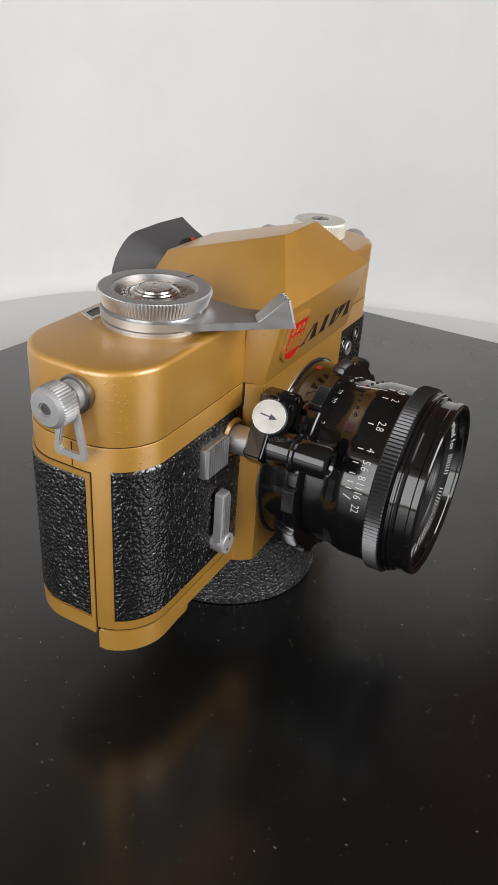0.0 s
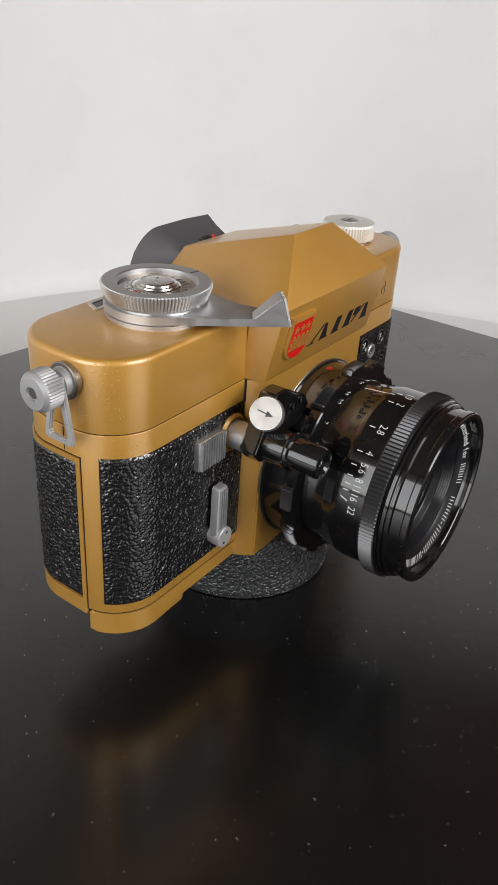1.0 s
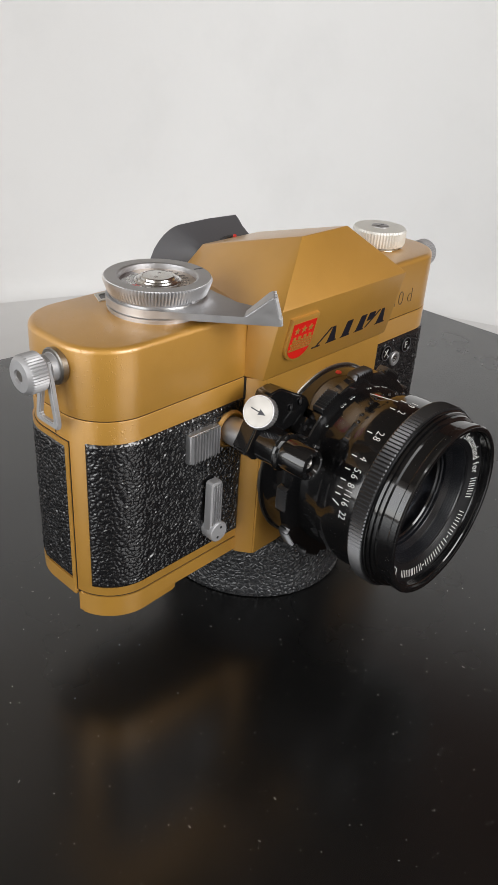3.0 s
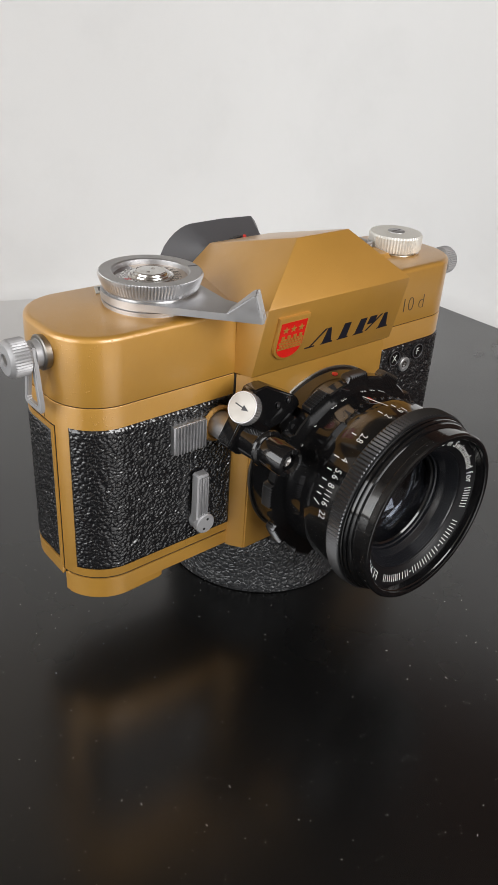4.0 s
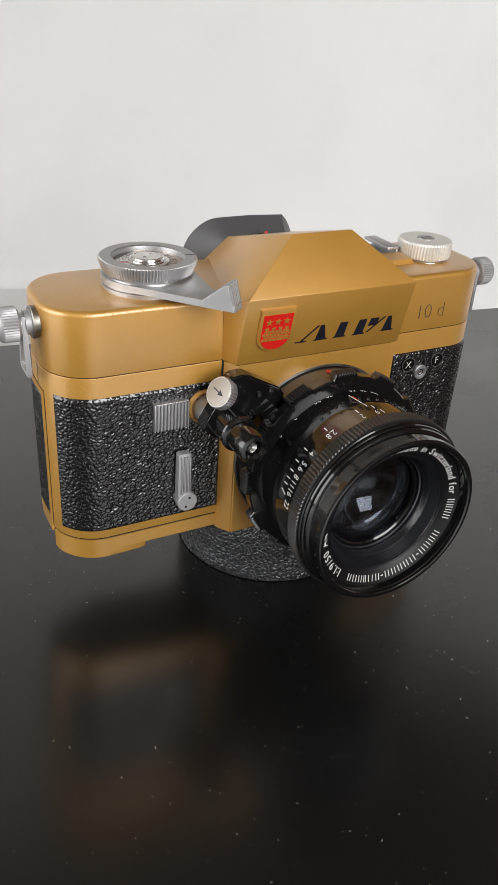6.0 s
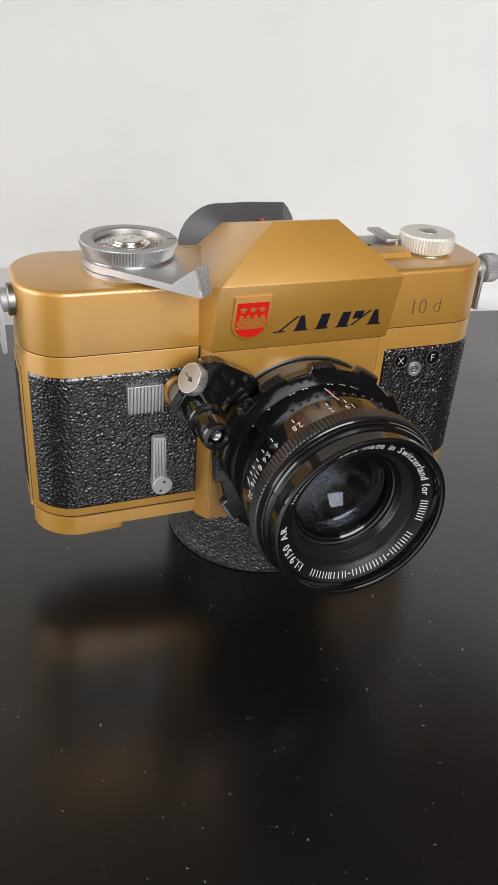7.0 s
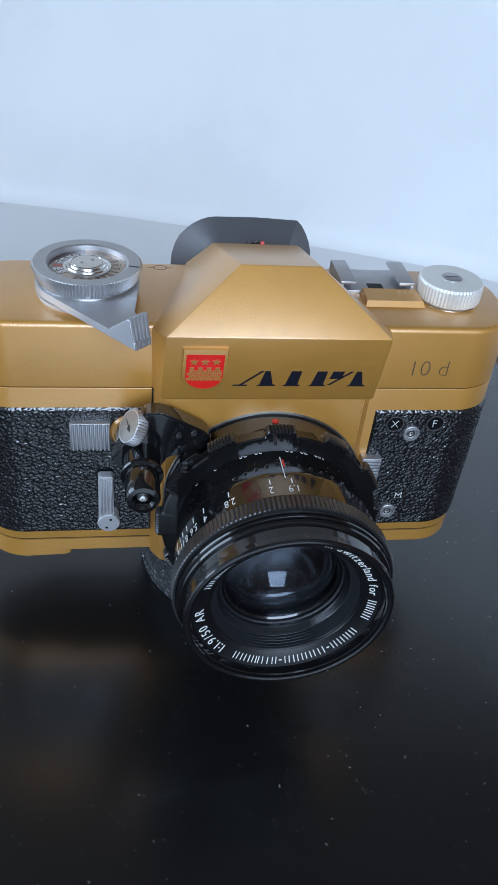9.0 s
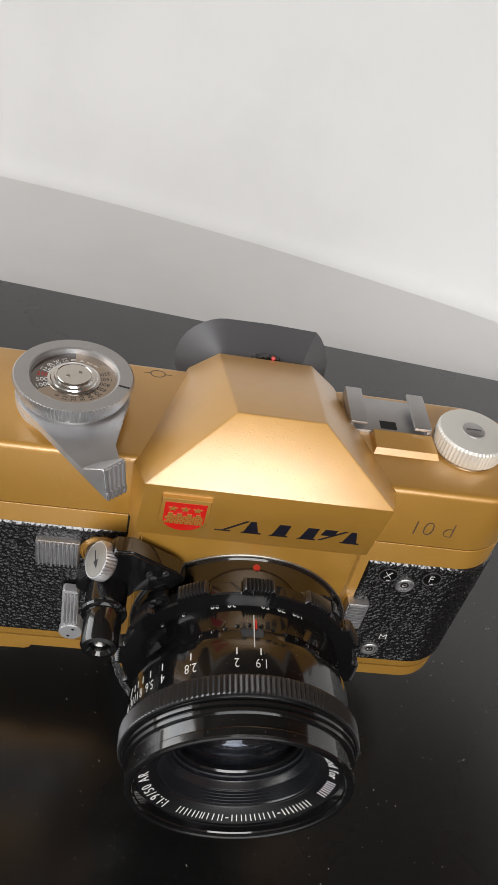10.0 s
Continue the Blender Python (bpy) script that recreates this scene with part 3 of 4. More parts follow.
def timer_lever():
    root_m = at_mm(-41.0, -0.8, 16.1, 90, 0, 0)
    hub = lathe([(0, 0), (3.0, 0), (3.0, 2.6), (2.8, 2.8), (0, 2.8)], 48)
    h = part("timer_lever", hub, STUD_METAL, cam_root, "satin silver self-timer lever", place=root_m)
    arm = plate([(-2.9, -1.0), (-1.8, -2.6), (1.4, -2.6), (1.55, 1.0), (1.5, 16.3), (1.0, 16.9), (-2.1, 17.0), (-2.7, 16.5)], 1.0, 3.4, 0.45)
    part("arm", arm, STUD_METAL, h)
    for k in range(4):
        x = -2.05 + k * 0.92
        part("rib", plate([(x, 2.6), (x + 0.56, 2.6), (x + 0.5, 16.0), (x + 0.06, 16.0)], 3.35, 3.85, 0.14), SILVER, h)
    cap = lathe([(0, 2.6), (3.2, 2.6), (3.2, 4.2), (2.95, 4.5), (0, 4.5)], 48)
    part("cap", cap, STUD_METAL, h)
    for dx, dy in ((0.6, 1.5), (-0.6, -1.5)):
        part("pin_hole", lathe([(0, 4.45), (0.42, 4.45), (0.42, 4.54), (0, 4.54)], 16), DARK, h, place=at_mm(dx, dy, 0))


def sync_socket(x, z):
    r = part("sync_socket", lathe([(0, -0.2), (2.6, -0.2), (2.6, 0.8), (2.35, 1.05), (1.75, 1.05), (1.7, 0.3), (0, 0.3)], 40), SILVER, cam_root, "chrome flash socket", place=at_mm(x, Y0 - 0.4, z, 90, 0, 0))
    part("socket_ring", lathe([(0.75, 0.2), (1.15, 0.2), (1.15, 0.75), (0.75, 0.75)], 28, ring=True), CHROME, r)
    part("pin", lathe([(0, 0.2), (0.35, 0.2), (0.35, 0.7), (0, 0.75)], 16), CHROME, r)


def letter_disc(x, z, ch):
    d = part("letter_disc", lathe([(0, -0.2), (2.55, -0.2), (2.55, 0.35), (2.35, 0.5), (2.15, 0.3), (0, 0.3)], 40), BLACK_ENAMEL, cam_root, place=at_mm(x, Y0 - 0.5, z, 90, 0, 0))
    part("rim", lathe([(2.4, 0.3), (2.6, 0.3), (2.6, 0.62), (2.4, 0.62)], 40, ring=True), RUBBER, d)
    bm = bmesh.new()
    add_text(bm, ch, 3.6, at_mm(0, -1.28, 0.42), 0.25, thin=0.1)
    part("letter", bm, WHITE_FILL, d, smooth=0)


ribbed_block()
timer_lever()
sync_socket(45.7, 45.4)
sync_socket(44.6, 15.2)
letter_disc(40.2, 48.8, "X")
letter_disc(52.2, 48.9, "F")
bmL = bmesh.new()
add_text(bmL, "M", 3.4, at_mm(47.0, Y0 - 0.75, 20.2, 90, 0, 0), 0.3, thin=0.08)
part("letter", bmL, WHITE_FILL, cam_root, smooth=0)
rb = part("catch", box(32.2, 38.2, -3.0, 0.2, 26.4, 37.4, 0.3), SILVER, cam_root, "ribbed silver catch beside the lens")
for i in range(9):
    z = 27.0 + i * 1.15
    part("rib", box(32.6, 37.8, -3.5, -2.8, z, z + 0.7, 0.15), SILVER, rb)


# ---- strap knobs ----
def strap_knob(side):
    x = X0 if side < 0 else X1
    m = at_mm(x, 14.0, 73.0, 0, 90 * side, 0)
    base = lathe([(0, -0.5), (3.9, -0.5), (3.9, 1.2), (3.6, 1.5), (3.4, 1.6), (3.4, 3.2), (2.8, 3.5), (2.8, 4.8), (0, 4.8)], 48)
    k = part("strap_stud", base, STUD_METAL, cam_root, "satin silver strap stud", place=m)
    part("collar", lathe([(0, -0.4), (4.4, -0.4), (4.6, 1.2), (4.3, 1.5), (0, 1.5)], 48), FACE_METAL, k, "dull brass collar")
    kn = lathe([(0, 4.6), (4.0, 4.6), (4.85, 5.2), (4.9, 8.9), (4.5, 9.6), (3.8, 10.3), (1.7, 10.4), (1.5, 9.9), (0, 9.9)], 80, teeth={2: 0.3, 3: 0.3})
    part("knob", kn, STUD_METAL, k, "knurled knob")
    part("knob_core", lathe([(0, 9.8), (1.45, 9.8), (1.3, 10.05), (0, 10.1)], 24), FACE_METAL, k)
    if side < 0:
        lug = bmesh.new()
        outer = [(-1.9, 3.5), (1.9, 3.5), (4.6, -12.0), (4.1, -13.4), (-4.1, -13.4), (-4.6, -12.0)]
        inner = [(-0.7, -1.0), (0.7, -1.0), (2.9, -11.4), (2.6, -11.9), (-2.6, -11.9), (-2.9, -11.4)]
        lo_o = [lug.verts.new(Vector((-3.6 + 0, a, b)) * MM) for a, b in outer]
        lo_i = [lug.verts.new(Vector((-3.6, a, b)) * MM) for a, b in inner]
        hi_o = [lug.verts.new(Vector((-4.9, a, b)) * MM) for a, b in outer]
        hi_i = [lug.verts.new(Vector((-4.9, a, b)) * MM) for a, b in inner]
        for i in range(6):
            j = (i + 1) % 6
            lug.faces.new((lo_o[i], lo_o[j], lo_i[j], lo_i[i]))
            lug.faces.new((hi_o[i], hi_i[i], hi_i[j], hi_o[j]))
            lug.faces.new((lo_o[i], hi_o[i], hi_o[j], lo_o[j]))
            lug.faces.new((lo_i[i], lo_i[j], hi_i[j], hi_i[i]))
        ee = list(lug.edges)
        bmesh.ops.bevel(lug, geom=ee, offset=0.25 * MM, segments=2, affect="EDGES")
        part("strap_lug", lug, STUD_METAL, cam_root, "triangular steel strap lug", place=at_mm(x + 0.6, 13.4, 72.0))
    else:
        part("strap_lug", box(x + 3.4, x + 4.6, 11.2, 16.8, 59, 73, 0.4), SILVER, cam_root, "triangular steel strap lug")


strap_knob(-1)
strap_knob(1)


# ---- top of the camera ----
def wind_dial():
    m = at_mm(-45.5, 16.9, 78.8)
    hub = part("wind_dial", lathe([(0, -0.2), (13.0, -0.2), (13.0, 0.9), (13.3, 1.1), (13.3, 1.6), (12.9, 1.8), (12.9, 2.3), (0, 2.3)], 96), SILVER, cam_root, "satin silver wind and speed dial", place=m)
    out = arc(0, 0, 13.4, -10, 222, 30) + [(11.0, -32.1), (11.7, -32.9), (15.5, -29.5), (15.1, -28.7), (11.5, -17.5)]
    part("wind_lever", plate(out, 2.2, 4.1, 0.3), SILVER, hub, "silver wind lever")
    # the upturned thumb end: a ramp, a short flat top and a leaning ribbed face
    tip = bmesh.new()
    near = [(4.9, -25.3, 3.6), (5.5, -26.0, 4.1), (9.7, -30.7, 9.2), (10.4, -31.4, 9.4), (11.7, -32.9, 2.25), (8.0, -28.8, 2.25)]
    far = [(9.2, -22.2, 3.6), (9.8, -22.9, 4.1), (14.0, -26.6, 9.2), (14.6, -27.3, 9.4), (15.5, -29.5, 2.25), (12.0, -25.0, 2.25)]
    add_loops(tip, [near, far])
    bmesh.ops.recalc_face_normals(tip, faces=tip.faces)
    bmesh.ops.bevel(tip, geom=list(tip.edges), offset=0.3 * MM, segments=3, affect="EDGES")
    part("lever_tip", tip, SILVER, hub)
    p0, p1 = Vector(near[4]), Vector(far[4])
    q0, q1 = Vector(near[3]), Vector(far[3])
    nrm = (p1 - p0).cross(q0 - p0).normalized()
    if nrm.x < 0:
        nrm = -nrm
    for i in range(5):
        f0, f1 = (i + 0.10) / 5, (i + 0.78) / 5
        base_q = [p0.lerp(p1, f0), p0.lerp(p1, f1), q0.lerp(q1, f1), q0.lerp(q1, f0)]
        ribs = bmesh.new()
        mids = [base_q[0].lerp(base_q[1], 0.25), base_q[0].lerp(base_q[1], 0.75), base_q[2].lerp(base_q[3], 0.25), base_q[2].lerp(base_q[3], 0.75)]
        add_loops(ribs, [[q - nrm * 0.1 for q in base_q], [q + nrm * 0.45 for q in mids]])
        part("lever_rib", ribs, SILVER, hub)
    neck = lathe([(0, 3.9), (12.2, 3.9), (12.2, 4.4), (12.5, 4.6), (12.5, 4.9), (0, 4.9)], 96)
    part("neck", neck, CHROME, hub)
    # sawtooth ring
    n = 196
    bm = bmesh.new()
    prof = [(11.0, 4.6), (12.7, 4.6), (13.0, 5.2), (14.1, 8.2), (13.9, 8.75), (13.6, 8.95), (10.6, 8.95), (10.2, 8.7), (10.0, 7.4), (10.0, 4.4)]
    loops = []
    for k, (r, z) in enumerate(prof):
        lp = []
        for i in range(n):
            ang = 2 * math.pi * i / n
            cut = {2: 0.1, 3: 0.85, 4: 0.5}.get(k, 0)
            rr = r - (cut if i % 2 else -0.05 * (k in (2, 3)))
            lp.append((rr * math.cos(ang), rr * math.sin(ang), z))
        loops.append(lp)
    add_loops(bm, loops + [loops[0]], False, False)
    part("speed_ring", bm, SILVER, hub, "toothed silver speed ring", smooth=25)
    part("index_mark", box(10.8, 13.5, -0.25, 0.25, 8.9, 9.02), BLACK_FILL, hub, place=at_mm(0, 0, 0, 0, 0, -12))
    part("ring_screw", lathe([(0, -0.4), (0.6, -0.4), (0.6, 0.12), (0.45, 0.2), (0.3, 0.05), (0, 0.05)], 24), STUD_METAL, hub, place=Matrix.Rotation(radians(-88), 4, "Z") @ at_mm(12.95, 0, 5.35, 0, 75, 0))
    face = lathe([(0, 7.0), (10.05, 7.0), (10.05, 7.4), (0, 7.4)], 96)
    part("speed_disc", face, brushed("disc_metal", (0.50, 0.42, 0.35), 0.30), hub, "grey metal disc with engraved speeds")
    dark = bmesh.new()
    pts = arc(0, 0, 9.9, 95, 215, 24) + arc(0, 0, 4.8, 215, 95, 16)
    plate(pts, 7.4, 7.45, 0, dark)
    part("speed_window", dark, SECTOR, hub, "black sector with pale speeds")
    for k, txt in enumerate(["1000", "500", "250", "125", "60", "30", "15", "8", "4", "2", "1"]):
        a = 208 - k * 15.5
        mm = Matrix.Rotation(radians(a), 4, "Z") @ at_mm(7.3, 0, 7.45, 0, 0, 180)
        bm = bmesh.new()
        add_text(bm, txt, 1.9, mm @ at_mm(0, -0.6, 0), 0.05)
        part("speed_number", bm, RED_FILL if txt == "250" else WHITE_FILL, hub, smooth=0)
    for k, txt in enumerate(["3200", "1600", "800", "400", "200", "100", "50", "25", "12", "6"]):
        a = 25 - k * 15.5
        mm = Matrix.Rotation(radians(a), 4, "Z") @ at_mm(7.3, 0, 7.42, 0, 0, 180)
        bm = bmesh.new()
        add_text(bm, txt, 1.6, mm @ at_mm(0, -0.6, 0), 0.05)
        part("film_number", bm, GREY_FILL, hub, smooth=0)
    part("dial_hub", lathe([(0, 7.3), (6.2, 7.3), (6.1, 7.7), (5.5, 7.85), (5.3, 8.2), (4.7, 8.3), (4.5, 8.75), (4.1, 8.85), (3.95, 8.7), (3.8, 8.85), (0, 8.9)], 64), CHROME, hub, "satin centre hub")
    for dx, dy in ((-1.3, -0.9), (1.3, 0.9)):
        part("pin_hole", lathe([(0, 8.86), (0.5, 8.86), (0.45, 8.98), (0, 9.0)], 16), FACE_METAL, hub, place=at_mm(dx, dy, 0))


wind_dial()


def rewind_knob():
    m = at_mm(54.5, 17.8, 79.2)
    k = part("rewind_knob", lathe([(0, -0.2), (7.6, -0.2), (7.6, 0.7), (8.8, 0.8), (9.1, 1.3), (9.1, 5.4), (8.6, 6.1), (8.3, 6.2), (0, 6.2)], 112, teeth={4: 0.28, 5: 0.28}), PALE_METAL, cam_root, "pale knurled rewind knob", place=m, smooth=25)
    part("foot_ring", lathe([(0, -0.3), (8.5, -0.3), (8.5, 0.15), (8.2, 0.4), (0, 0.4)], 64), CHROME, k)
    part("centre_disc", lathe([(0, 6.1), (2.9, 6.1), (2.9, 6.5), (2.7, 6.6), (0, 6.6)], 40), SILVER, k)
    part("coin_slot", box(-2.0, 2.0, -0.3, 0.3, 6.58, 6.63), RUBBER, k)


rewind_knob()


def accessory_shoe():
    base = part("accessory_shoe", box(23.4, 44.6, 19.2, 32.8, 79.0, 80.2, 0.2), SILVER, cam_root, "satin silver accessory shoe")
    for x0, x1, lip in ((23.2, 27.7, 1), (40.1, 44.7, -1)):
        part("rail", box(x0, x1, 18.9, 33.0, 82.0, 83.0, 0.35), SILVER, base)
        xs = x0 if lip > 0 else x1 - 1.0
        part("rail_side", box(xs, xs + 1.0, 19.1, 32.8, 79.8, 82.3, 0.2), SILVER, base)
    part("window", box(32.0, 36.4, 20.6, 23.6, 80.1, 80.28), DARK, base)
    bm = bmesh.new()
    add_loops(bm, [[(29.0, 11.4, 79.0), (46.2, 11.4, 79.0), (46.2, 19.0, 79.0), (29.0, 19.0, 79.0)],
                   [(29.6, 12.6, 80.6), (45.6, 12.6, 80.6), (45.0, 18.7, 81.2), (29.6, 18.7, 81.2)]])
    part("viewer_block", bm, GOLD, cam_root, "small gold wedge before the shoe", smooth=20)


accessory_shoe()


def wind_mark():
    bm = bmesh.new()
    pts = [(2.0 * math.cos(t), 1.5 * math.sin(t)) for t in [2 * math.pi * i / 28 for i in range(28)]]
    ins = [(x * 0.86, y * 0.82) for x, y in pts]
    m = at_mm(-26.0, 32.4, 79.22)
    o = [bm.verts.new(m @ (Vector((*p, 0)) * MM)) for p in pts]
    q = [bm.verts.new(m @ (Vector((*p, 0)) * MM)) for p in ins]
    for i in range(28):
        bm.faces.new((o[i], o[(i + 1) % 28], q[(i + 1) % 28], q[i]))
    bar_mesh(bm, -3.6, -2.0, -0.1, 0.1, m, 0.02)
    bar_mesh(bm, 2.0, 3.6, -0.1, 0.1, m, 0.02)
    part("film_plane_mark", bm, GREY_FILL, cam_root, smooth=0)


wind_mark()


def counter_window():
    """The film counter's small pale-framed window behind the dial."""
    out = [(-55.6, 28.6), (-53.4, 33.6), (-46.8, 33.8), (-46.6, 28.6)]
    ins = [(-54.3, 29.4), (-52.8, 32.7), (-47.6, 32.9), (-47.5, 29.4)]
    frame_bm = bmesh.new()
    add_loops(frame_bm, [[(x, y, z) for x, y in pts] for pts, z in ((out, 79.1), (out, 79.5), (ins, 79.5), (ins, 79.1))], False, False)
    w = part("counter_window", frame_bm, PALE_METAL, cam_root, "pale framed film counter window", smooth=0)
    part("counter_pane", plate(ins, 79.1, 79.3), INNER_BLACK, w)


counter_window()


def eyecup():
    """A dark grey rubber hood flaring back from the eyepiece."""
    bm = bmesh.new()
    rim = [(-22, 72), (-21.8, 76), (-20.9, 79.6), (-19.5, 82.3), (-17.6, 84.4), (-15.6, 86), (-13.4, 87.2), (-11.4, 87.9), (-9.3, 88.2), (3, 88.4), (15.6, 87.9), (17.3, 86.2), (18.8, 83.8), (20.1, 81), (21, 78), (21.5, 70), (17, 61), (0, 59), (-17, 61)]
    root = [(-11, 73), (-11, 75), (-11, 77), (-11, 79), (-11, 80.5), (-10.8, 82), (-10.4, 83), (-9.6, 83.7), (-8.5, 84), (2, 84), (11.5, 84), (12.2, 82.6), (12.5, 81), (12.8, 79), (13, 77), (13, 70), (11, 66), (1, 65.5), (-10, 66)]
    def ring(f, y, inset=0.0):
        return [(((a + (c - a) * f) - 1) * (1 - inset) + 1, y, ((b + (d - b) * f) - 75) * (1 - inset) + 75) for (a, b), (c, d) in zip(root, rim)]
    loops = [ring(0, 37.0), ring(0.04, 38.4), ring(0.5, 44.0), ring(1.0, 49.0), ring(1.0, 49.4, 0.03), ring(0.5, 44.8, 0.08), ring(0.02, 40.0, 0.10), ring(0.0, 38.6, 0.25)]
    add_loops(bm, loops)
    e = part("eyecup", bm, RUBBER, cam_root, "dark grey rubber eyecup", smooth=32)
    ring_bm = lathe([(7.6, 0), (8.6, 0), (8.6, 1.6), (7.6, 1.6)], 72, teeth={1: 0.4, 2: 0.4}, ring=True)
    part("eyepiece_ring", ring_bm, BLACK_KNURL, e, place=at_mm(2.2, 39.2, 77.0, 90, 0, 0))
    part("red_point", lathe([(0, 0), (0.6, 0), (0.5, 0.4), (0, 0.5)], 20), RED_FILL, e, place=at_mm(3.5, 37.4, 85.4, 60, 0, 0))


eyecup()

# ---- the lens ----
LX, LZ = 3.4, 27.2
LENS = at_mm(LX, 0, LZ, 90, 0, 0)      # its z runs forward, along the axis


def knurl(r0, r1, z0, z1, n, depth, chamfer=0.3):
    prof = [(r1, z0), (r0 - chamfer, z0), (r0, z0 + chamfer), (r0, z1 - chamfer), (r0 - chamfer, z1), (r1, z1)]
    return lathe(prof, n, teeth={2: depth, 3: depth}, ring=True)


def lens():
    mount = part("lens", lathe([(24, 4.8), (29.0, 4.8), (29.0, 5.5), (28.8, 5.7), (24, 5.7)], 96, ring=True), FACE_METAL, cam_root, "black enamel photographic lens", place=LENS)
    barrel = [(28.5, 5.3), (28.4, 6.0), (28.0, 6.4), (27.7, 14.8), (25.9, 15.0), (25.8, 20.4), (25.75, 20.8), (25.8, 24.5), (26.0, 25.5), (26.65, 27.5), (26.95, 28.6), (27.1, 30.2), (27.1, 37.8), (26.6, 38.2)]
    part("barrel", lathe(barrel + [(24, 38.2), (24, 5.3)], 144, ring=True), BLACK_ENAMEL, mount, "glossy black barrel", smooth=28)
    # scalloped focusing ring
    bm = bmesh.new()
    n = 864
    loops = []
    for k, (dr, z) in enumerate(((-5.6, 14.2), (-0.4, 14.4), (0, 14.8), (0, 17.6), (-0.35, 18.0), (-1.2, 18.1), (-4.9, 18.5), (-5.6, 18.5))):
        lp = []
        for i in range(n):
            ang = 2 * math.pi * i / n
            f = (i / n * 12 + 0.28) % 1.0
            lug = f < 0.56
            soft = min(1, min(f, 0.56 - f) / 0.075) if lug else 0
            soft = soft * soft * (3 - 2 * soft)
            r = 30.0 + 1.7 * soft
            if lug and 1 < k < 5 and soft >= 1:
                r -= 0.75 * abs((i % 4) - 2) / 2
            if k > 4 or k == 0:
                r = 30.2
            lp.append(((r + dr) * math.cos(ang), (r + dr) * math.sin(ang), z))
        loops.append(lp)
    add_loops(bm, loops + [loops[0]], False, False)
    grip = part("focus_ring", bm, BLACK_ENAMEL, mount, "scalloped black focusing ring", smooth=30)
    grip.data.materials.append(BLACK_KNURL)
    for p in grip.data.polygons:
        if math.hypot(p.center.x, p.center.y) > 30.5 * MM and 14.5 * MM < p.center.z < 18.0 * MM:
            p.material_index = 1
    part("aperture_ring", knurl(28.6, 24.5, 38.2, 42.9, 300, 0.45, 0.35), BLACK_KNURL, mount, "finely knurled black aperture ring", smooth=22)
    grooves = [(24.5, 42.9), (27.6, 42.9), (27.8, 43.4), (27.1, 43.7), (27.1, 44.0), (27.5, 44.2), (27.4, 44.7), (26.7, 44.9), (26.7, 45.2), (27.0, 45.4), (26.8, 46.0), (26.0, 46.3), (25.9, 49.1), (26.3, 49.5), (26.3, 51.1), (26.0, 51.5), (25.5, 51.7), (24.9, 51.65)]
    inner = [(24.5, 51.4), (24.4, 50.7), (24.15, 50.4), (24.05, 49.6), (23.9, 48.5), (23.8, 48.2)]
    part("front_bezel", lathe(grooves + inner + [(23.3, 44)], 144, ring=True), BLACK_ENAMEL, mount, "glossy black front bezel", smooth=28)
    part("name_ring", lathe([(23.85, 48.5), (19.4, 46.8), (19.0, 46.3), (23, 45.2)], 128, ring=True), NAME_BLACK, mount, "black ring with white lettering")
    steps = [(19.3, 46.7)]
    r, z = 19.0, 46.2
    for k in range(5):
        steps += [(r, z), (r - 0.10, z - 0.42), (r - 0.34, z - 0.46)]
        r -= 0.36
        z -= 0.62
    steps += [(r, z), (r - 0.2, z - 0.3), (16.6, 41.6), (16.3, 41.2), (16.2, 40.3), (15.7, 40.1), (15.5, 38.2), (15.3, 36.5), (19.8, 36.0), (19.8, 46.3)]
    part("inner_baffle", lathe(steps, 128, ring=True), INNER_BLACK, mount, "stepped black inner rings", smooth=20)
    # a clear front element over darker ones, each with its own curve
    front = [(15.3 * f, 37.8 + 2.0 * (1 - f * f)) for f in (1, 0.9, 0.75, 0.6, 0.45, 0.3, 0.15, 0)]
    back = [(15.3 * f, 36.8 + 0.7 * (1 - f * f)) for f in (0, 0.25, 0.5, 0.75, 1)]
    part("front_element", lathe(front + back, 96, ring=True), GLASS, mount, "curved coated front glass", smooth=80)
    part("retaining_ring", lathe([(15.2, 36.9), (14.3, 36.6), (13.9, 36.0), (13.2, 35.9), (12.9, 35.2), (12.0, 35.1), (12.0, 34.0), (15.6, 34.0), (15.6, 36.9)], 96, ring=True), BLACK_ENAMEL, mount, "glossy black ring behind the glass", smooth=20)
    dish = [(0, 26.0), (13.4, 26.0), (13.4, 34.8)] + [(r, 28.4 + 14.2 - math.sqrt(14.2 ** 2 - r * r)) for r in (12.0, 11.2, 10.2, 9, 7.8, 6.6, 5.4, 4.2, 3, 1.5, 0)]
    part("inner_element", lathe(dish, 96), COATED, mount, "dark hollow inner glass", smooth=80)
    part("inner_rim", lathe([(14.6, 38.4), (15.6, 38.4), (15.6, 39.2), (15.2, 39.6), (14.7, 39.2)], 96, ring=True), BLACK_ENAMEL, mount)
    # marks
    part("red_dot", lathe([(0, 0), (0.95, 0), (0.9, 0.35), (0, 0.5)], 24), RED_FILL, mount, "red mounting dot", place=at_mm(0, 27.85, 8.6, -88, 0, 0))
    part("green_dot", lathe([(0, 0), (0.5, 0), (0.45, 0.25), (0, 0.35)], 20), GREEN_FILL, mount, place=Matrix.Rotation(radians(38), 4, "Z") @ at_mm(0, 28.3, 6.0, -75, 0, 0))
    def mark(name, bm, mat=WHITE_FILL):
        part(name, bm, mat, mount, smooth=0)

    def ring_pose(deg, rad, z):
        """On the barrel: deg clockwise from the top as seen from the front; writing reads from the front edge."""
        return Matrix.Rotation(radians(deg), 4, "Z") @ at_mm(0, rad, z, 90, 0, 180)
